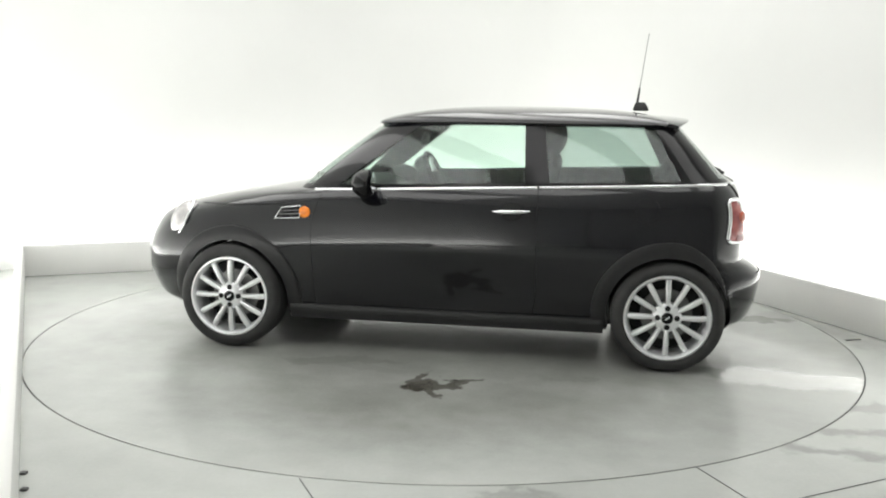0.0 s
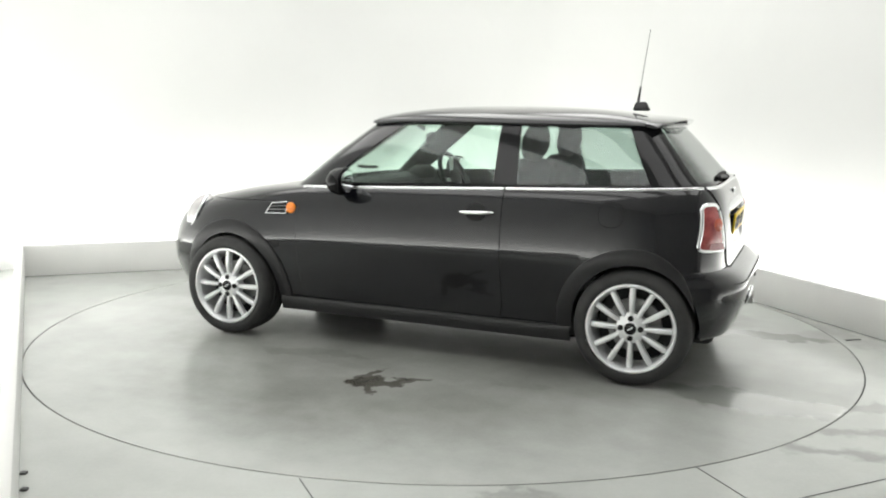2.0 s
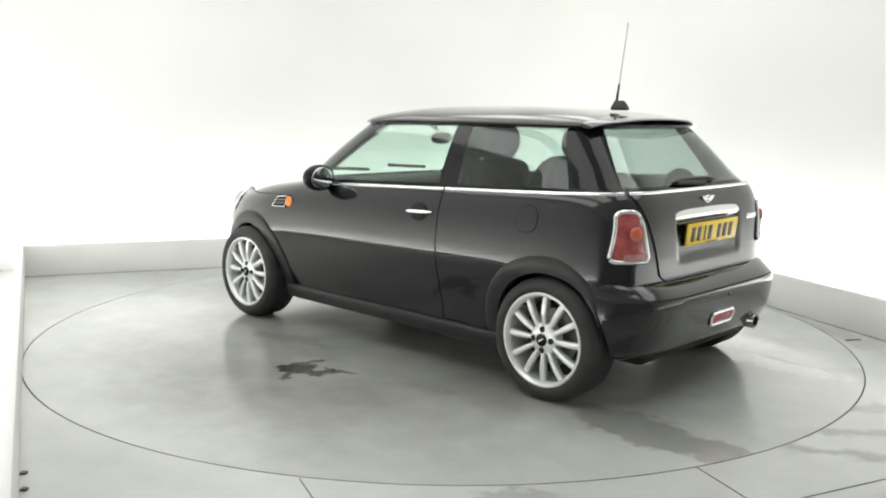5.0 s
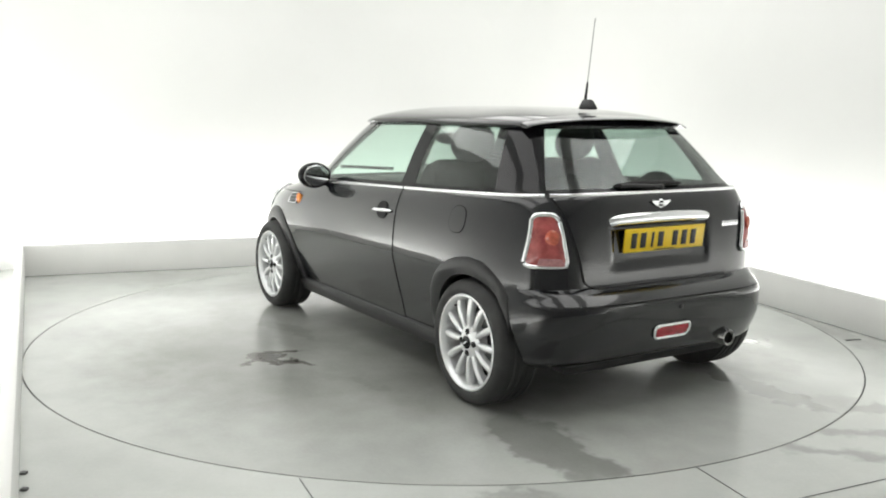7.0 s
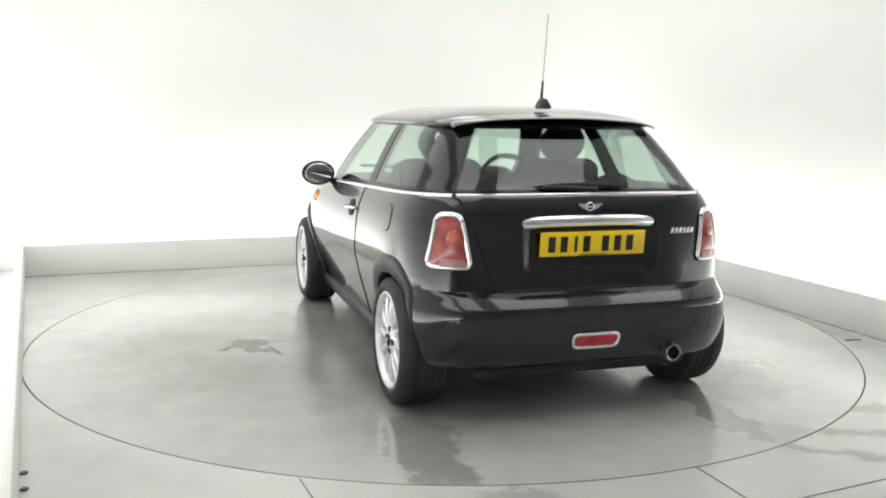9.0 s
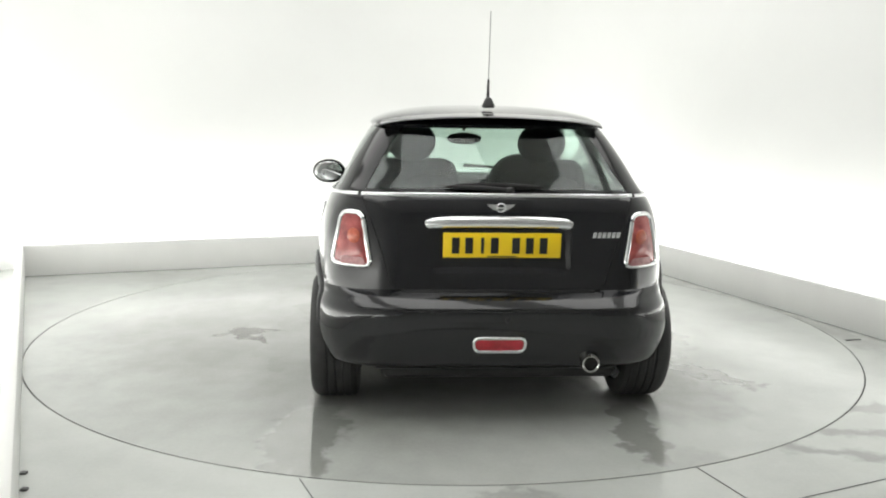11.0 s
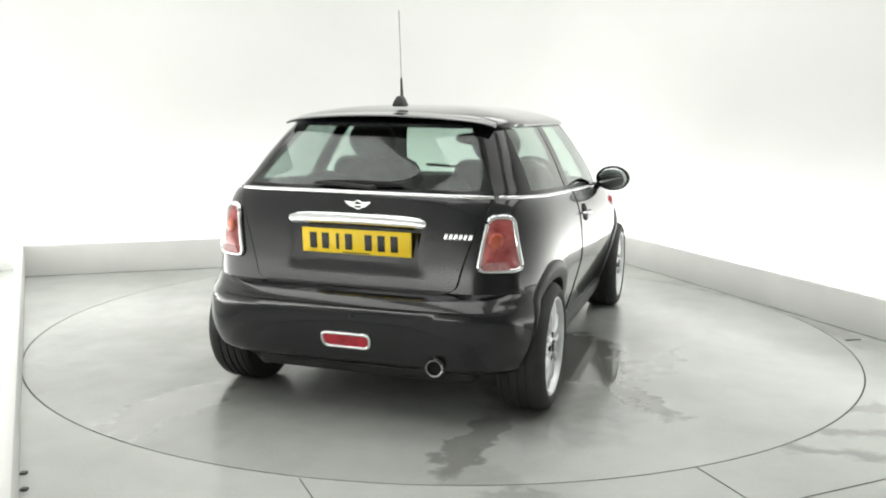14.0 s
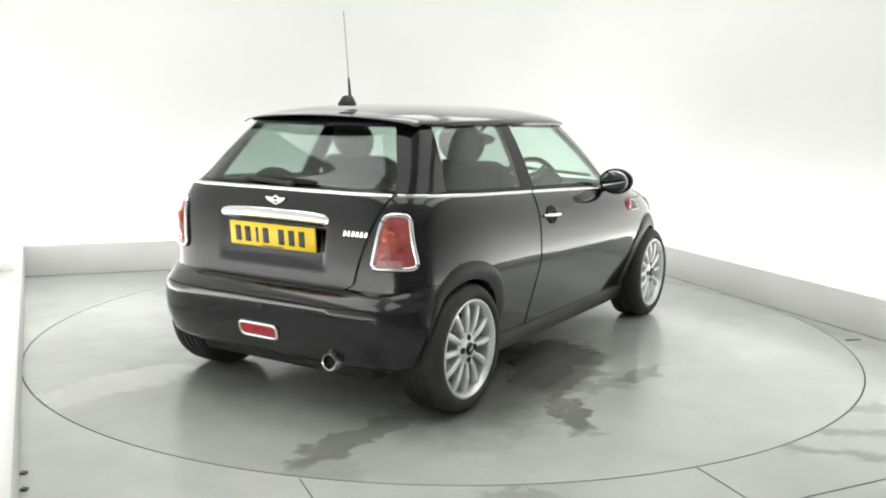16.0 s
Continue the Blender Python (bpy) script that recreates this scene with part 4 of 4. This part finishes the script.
# door mirrors
for side in (1, -1):
    c = Vector((1.645, side * 0.868, 0.978))
    bm = ball_bm(Matrix.Translation(c) @ Matrix.Rotation(side * 0.10, 4, "Z") @ Matrix.Diagonal((0.084, 0.106, 0.078, 1)), 28, 18)
    for v in bm.verts:
        if v.co.x < c.x - 0.022:
            v.co.x = c.x - 0.022 - (c.x - 0.022 - v.co.x) * 0.25
    mirror = part("door_mirror", bm, M_TRIM, car, "gloss black oval door mirror", smooth=50)
    part("mirror_glass", ball_bm(Matrix.Translation(c + Vector((-0.040, side * 0.004, 0))) @ Matrix.Rotation(side * 0.12, 4, "Z") @ Matrix.Diagonal((0.006, 0.088, 0.064, 1)), 28, 14), M_MIRROR, mirror, "oval mirror glass")
    tube("mirror_stalk", [Vector((1.690, side * 0.745, 0.925)), Vector((1.685, side * 0.79, 0.935)), Vector((1.667, side * 0.825, 0.95))], 0.020, M_PLASTIC, mirror, "black mirror foot")

# headlamps, front lamps, bonnet lip and front bumper pieces
for side in (1, -1):
    c = Vector((2.835, side * 0.575, 0.700))
    lamp = part("headlamp", ball_bm(Matrix.Translation(c) @ Matrix.Rotation(side * 0.5, 4, "Z") @ Matrix.Rotation(-0.45, 4, "Y") @ Matrix.Diagonal((0.092, 0.112, 0.130, 1)), 30, 20), M_CLEAR, car, "large oval clear headlamp")
    ring = []
    for k in range(36):
        a = 2 * math.pi * k / 36
        v = Matrix.Rotation(side * 0.5, 4, "Z") @ Matrix.Rotation(-0.45, 4, "Y") @ Vector((0.020, 0.115 * math.cos(a), 0.133 * math.sin(a)))
        ring.append(c + v)
    tube("headlamp_ring", ring, 0.010, M_CHROME, lamp, "chrome headlamp ring", closed=True)
    part("front_fog_lamp", ball_bm(Matrix.Translation((3.06, side * 0.47, 0.40)) @ Matrix.Diagonal((0.03, 0.055, 0.055, 1)), 20, 12), M_CLEAR, car, "round front fog lamp")
tube("grille_surround", [Vector((3.10 - 0.3 * (y / 0.5) ** 4, y, 0.66 - 0.05 * (y / 0.42) ** 2)) for y in steps(-0.40, 0.40, 25)], 0.016, M_CHROME, car, "chrome grille bar")
tube("front_bumper_trim", [Vector((nose_x(0.52) - (nose_x(0.52) - MID) * (1 - (1 - (abs(y) / half_w(0.52)) ** 3.0) ** (1 / 3.0)) + 0.004, y, 0.52)) for y in steps(-0.6, 0.6, 31)], 0.012, M_CHROME, car, "thin chrome bumper trim")
for sg in (1, -1):
    tube("bonnet_gap", [side_point(x, 0.845 - 0.01 * (x - 2), sg, 0.001) for x in steps(2.0, 2.72, 20)], 0.0022, M_SEAL, car, "dark bonnet joint", sides=6)
for y0, sg in ((0.05, 1), (-0.50, 1)):
    tube("front_wiper", [Vector((2.13 - 0.10 * t, y0 + 0.45 * t, 0.972 + 0.030 * t)) for t in steps(0, 1, 8)], 0.011, M_SEAL, car, "black windscreen wiper")

# ---- cabin ----


def seat(x, y, name="front_seat"):
    """A front seat: cushion, raked backrest with side bolsters, headrest on two posts."""
    s = new(name)
    s.parent = car
    tagged(s, "charcoal cloth seat with a headrest")
    part("cushion", box_bm(x + 0.25, y, 0.60, 0.50, 0.48, 0.16, 0.06, 4), M_CLOTH, s)
    bm = box_bm(0, 0, 0.275, 0.15, 0.47, 0.60, 0.06, 4)
    back = part("backrest", bm, M_CLOTH, s)
    back.matrix_basis = Matrix.Translation((x, y, 0.555)) @ Matrix.Rotation(math.radians(-14), 4, "Y")
    for sg in (1, -1):
        b = part("bolster", ball_bm(Matrix.Translation((0.035, sg * 0.225, 0.26)) @ Matrix.Diagonal((0.09, 0.055, 0.29, 1)), 16, 12), M_CLOTH, s)
        b.matrix_basis = back.matrix_basis
        p = tube("headrest_post", [Vector((-0.005, sg * 0.055, 0.50)), Vector((-0.005, sg * 0.055, 0.62))], 0.006, M_CHROME, s, "thin steel post")
        p.matrix_basis = back.matrix_basis
    bm = ball_bm(Matrix.Translation((0.005, 0, 0.672)) @ Matrix.Diagonal((0.072, 0.135, 0.115, 1)), 22, 16)
    h = part("headrest", bm, M_CLOTH, s)
    h.matrix_basis = back.matrix_basis


seat(0.83, 0.36)
seat(0.83, -0.36)
bench = part("rear_seat", box_bm(0, 0, 0.235, 0.16, 1.18, 0.54, 0.06, 4), M_CLOTH, car, "charcoal cloth rear bench")
bench.matrix_basis = Matrix.Translation((0.14, 0, 0.455)) @ Matrix.Rotation(math.radians(-18), 4, "Y")
for y in (0.30, -0.30):
    h = part("rear_headrest", ball_bm(Matrix.Translation((-0.055, y, 1.000)) @ Matrix.Diagonal((0.060, 0.135, 0.085, 1)), 20, 14), M_CLOTH, bench)
    h.matrix_parent_inverse = bench.matrix_basis.inverted()
part("parcel_shelf", box_bm(-0.10, 0, 0.955, 0.26, 1.14, 0.02, 0.006), M_CLOTH, car, "black parcel shelf")
dash = part("dashboard", box_bm(1.83, 0, 0.835, 0.36, 1.24, 0.22, 0.08, 5), M_DASH, car, "dark plastic dashboard")
part("instrument_hood", ball_bm(Matrix.Translation((1.70, -0.36, 0.955)) @ Matrix.Diagonal((0.09, 0.12, 0.06, 1)), 20, 14), M_DASH, dash)
wheel_m = Matrix.Translation((1.46, -0.36, 0.925)) @ Matrix.Rotation(math.radians(-64), 4, "Y")
sw = tube("steering_wheel", [wheel_m @ Vector((0.185 * math.cos(a), 0.185 * math.sin(a), 0)) for a in steps(0, 2 * math.pi * 35 / 36, 36)], 0.016, M_DASH, car, "dark steering wheel", closed=True)
for d in (90, 210, 330):
    a = math.radians(d)
    tube("steering_spoke", [wheel_m @ Vector((0.03 * math.cos(a), 0.03 * math.sin(a), -0.02)), wheel_m @ Vector((0.18 * math.cos(a), 0.18 * math.sin(a), 0))], 0.012, M_ALLOY, sw, "silver spoke")
part("steering_boss", ball_bm(wheel_m @ Matrix.Diagonal((0.065, 0.065, 0.03, 1)), 18, 10), M_DASH, sw)
rv = part("rear_view_mirror", ball_bm(Matrix.Diagonal((0.022, 0.115, 0.038, 1)), 24, 14), M_DASH, car, "black oval interior mirror")
rv.matrix_basis = Matrix.Translation((1.48, 0, 1.205)) @ Matrix.Rotation(0.15, 4, "Z")
tube("mirror_stem", [Vector((1.52, 0, 1.26)), Vector((1.575, 0, 1.285))], 0.012, M_DASH, car, "black mirror stem")
for side in (1, -1):
    part("door_card", box_bm(1.33, side * 0.70, 0.76, 1.2, 0.05, 0.34, 0.02, 3), M_DASH, car, "dark inner door panel")


# the thickened panels become plain meshes with crisp edges
graph = bpy.context.evaluated_depsgraph_get()
for ob, material, angle in THICKENED:
    solid_mesh = bpy.data.meshes.new_from_object(ob.evaluated_get(graph))
    ob.modifiers.clear()
    ob.data = solid_mesh
    finish(solid_mesh, material, angle)

# ---- what turns ----


def motions():
    table, vehicle = [], []
    for t, d in TURN:
        spin = Matrix.Rotation(math.radians(d), 4, "Z")
        table.append((t, Matrix.Translation((CX, CY, 0.0)) @ spin))
        vehicle.append((t, spin @ Matrix.Translation((OFF_X, OFF_Y, 0.0))))
    walk(turntable, table)
    walk(car, vehicle)


motions()
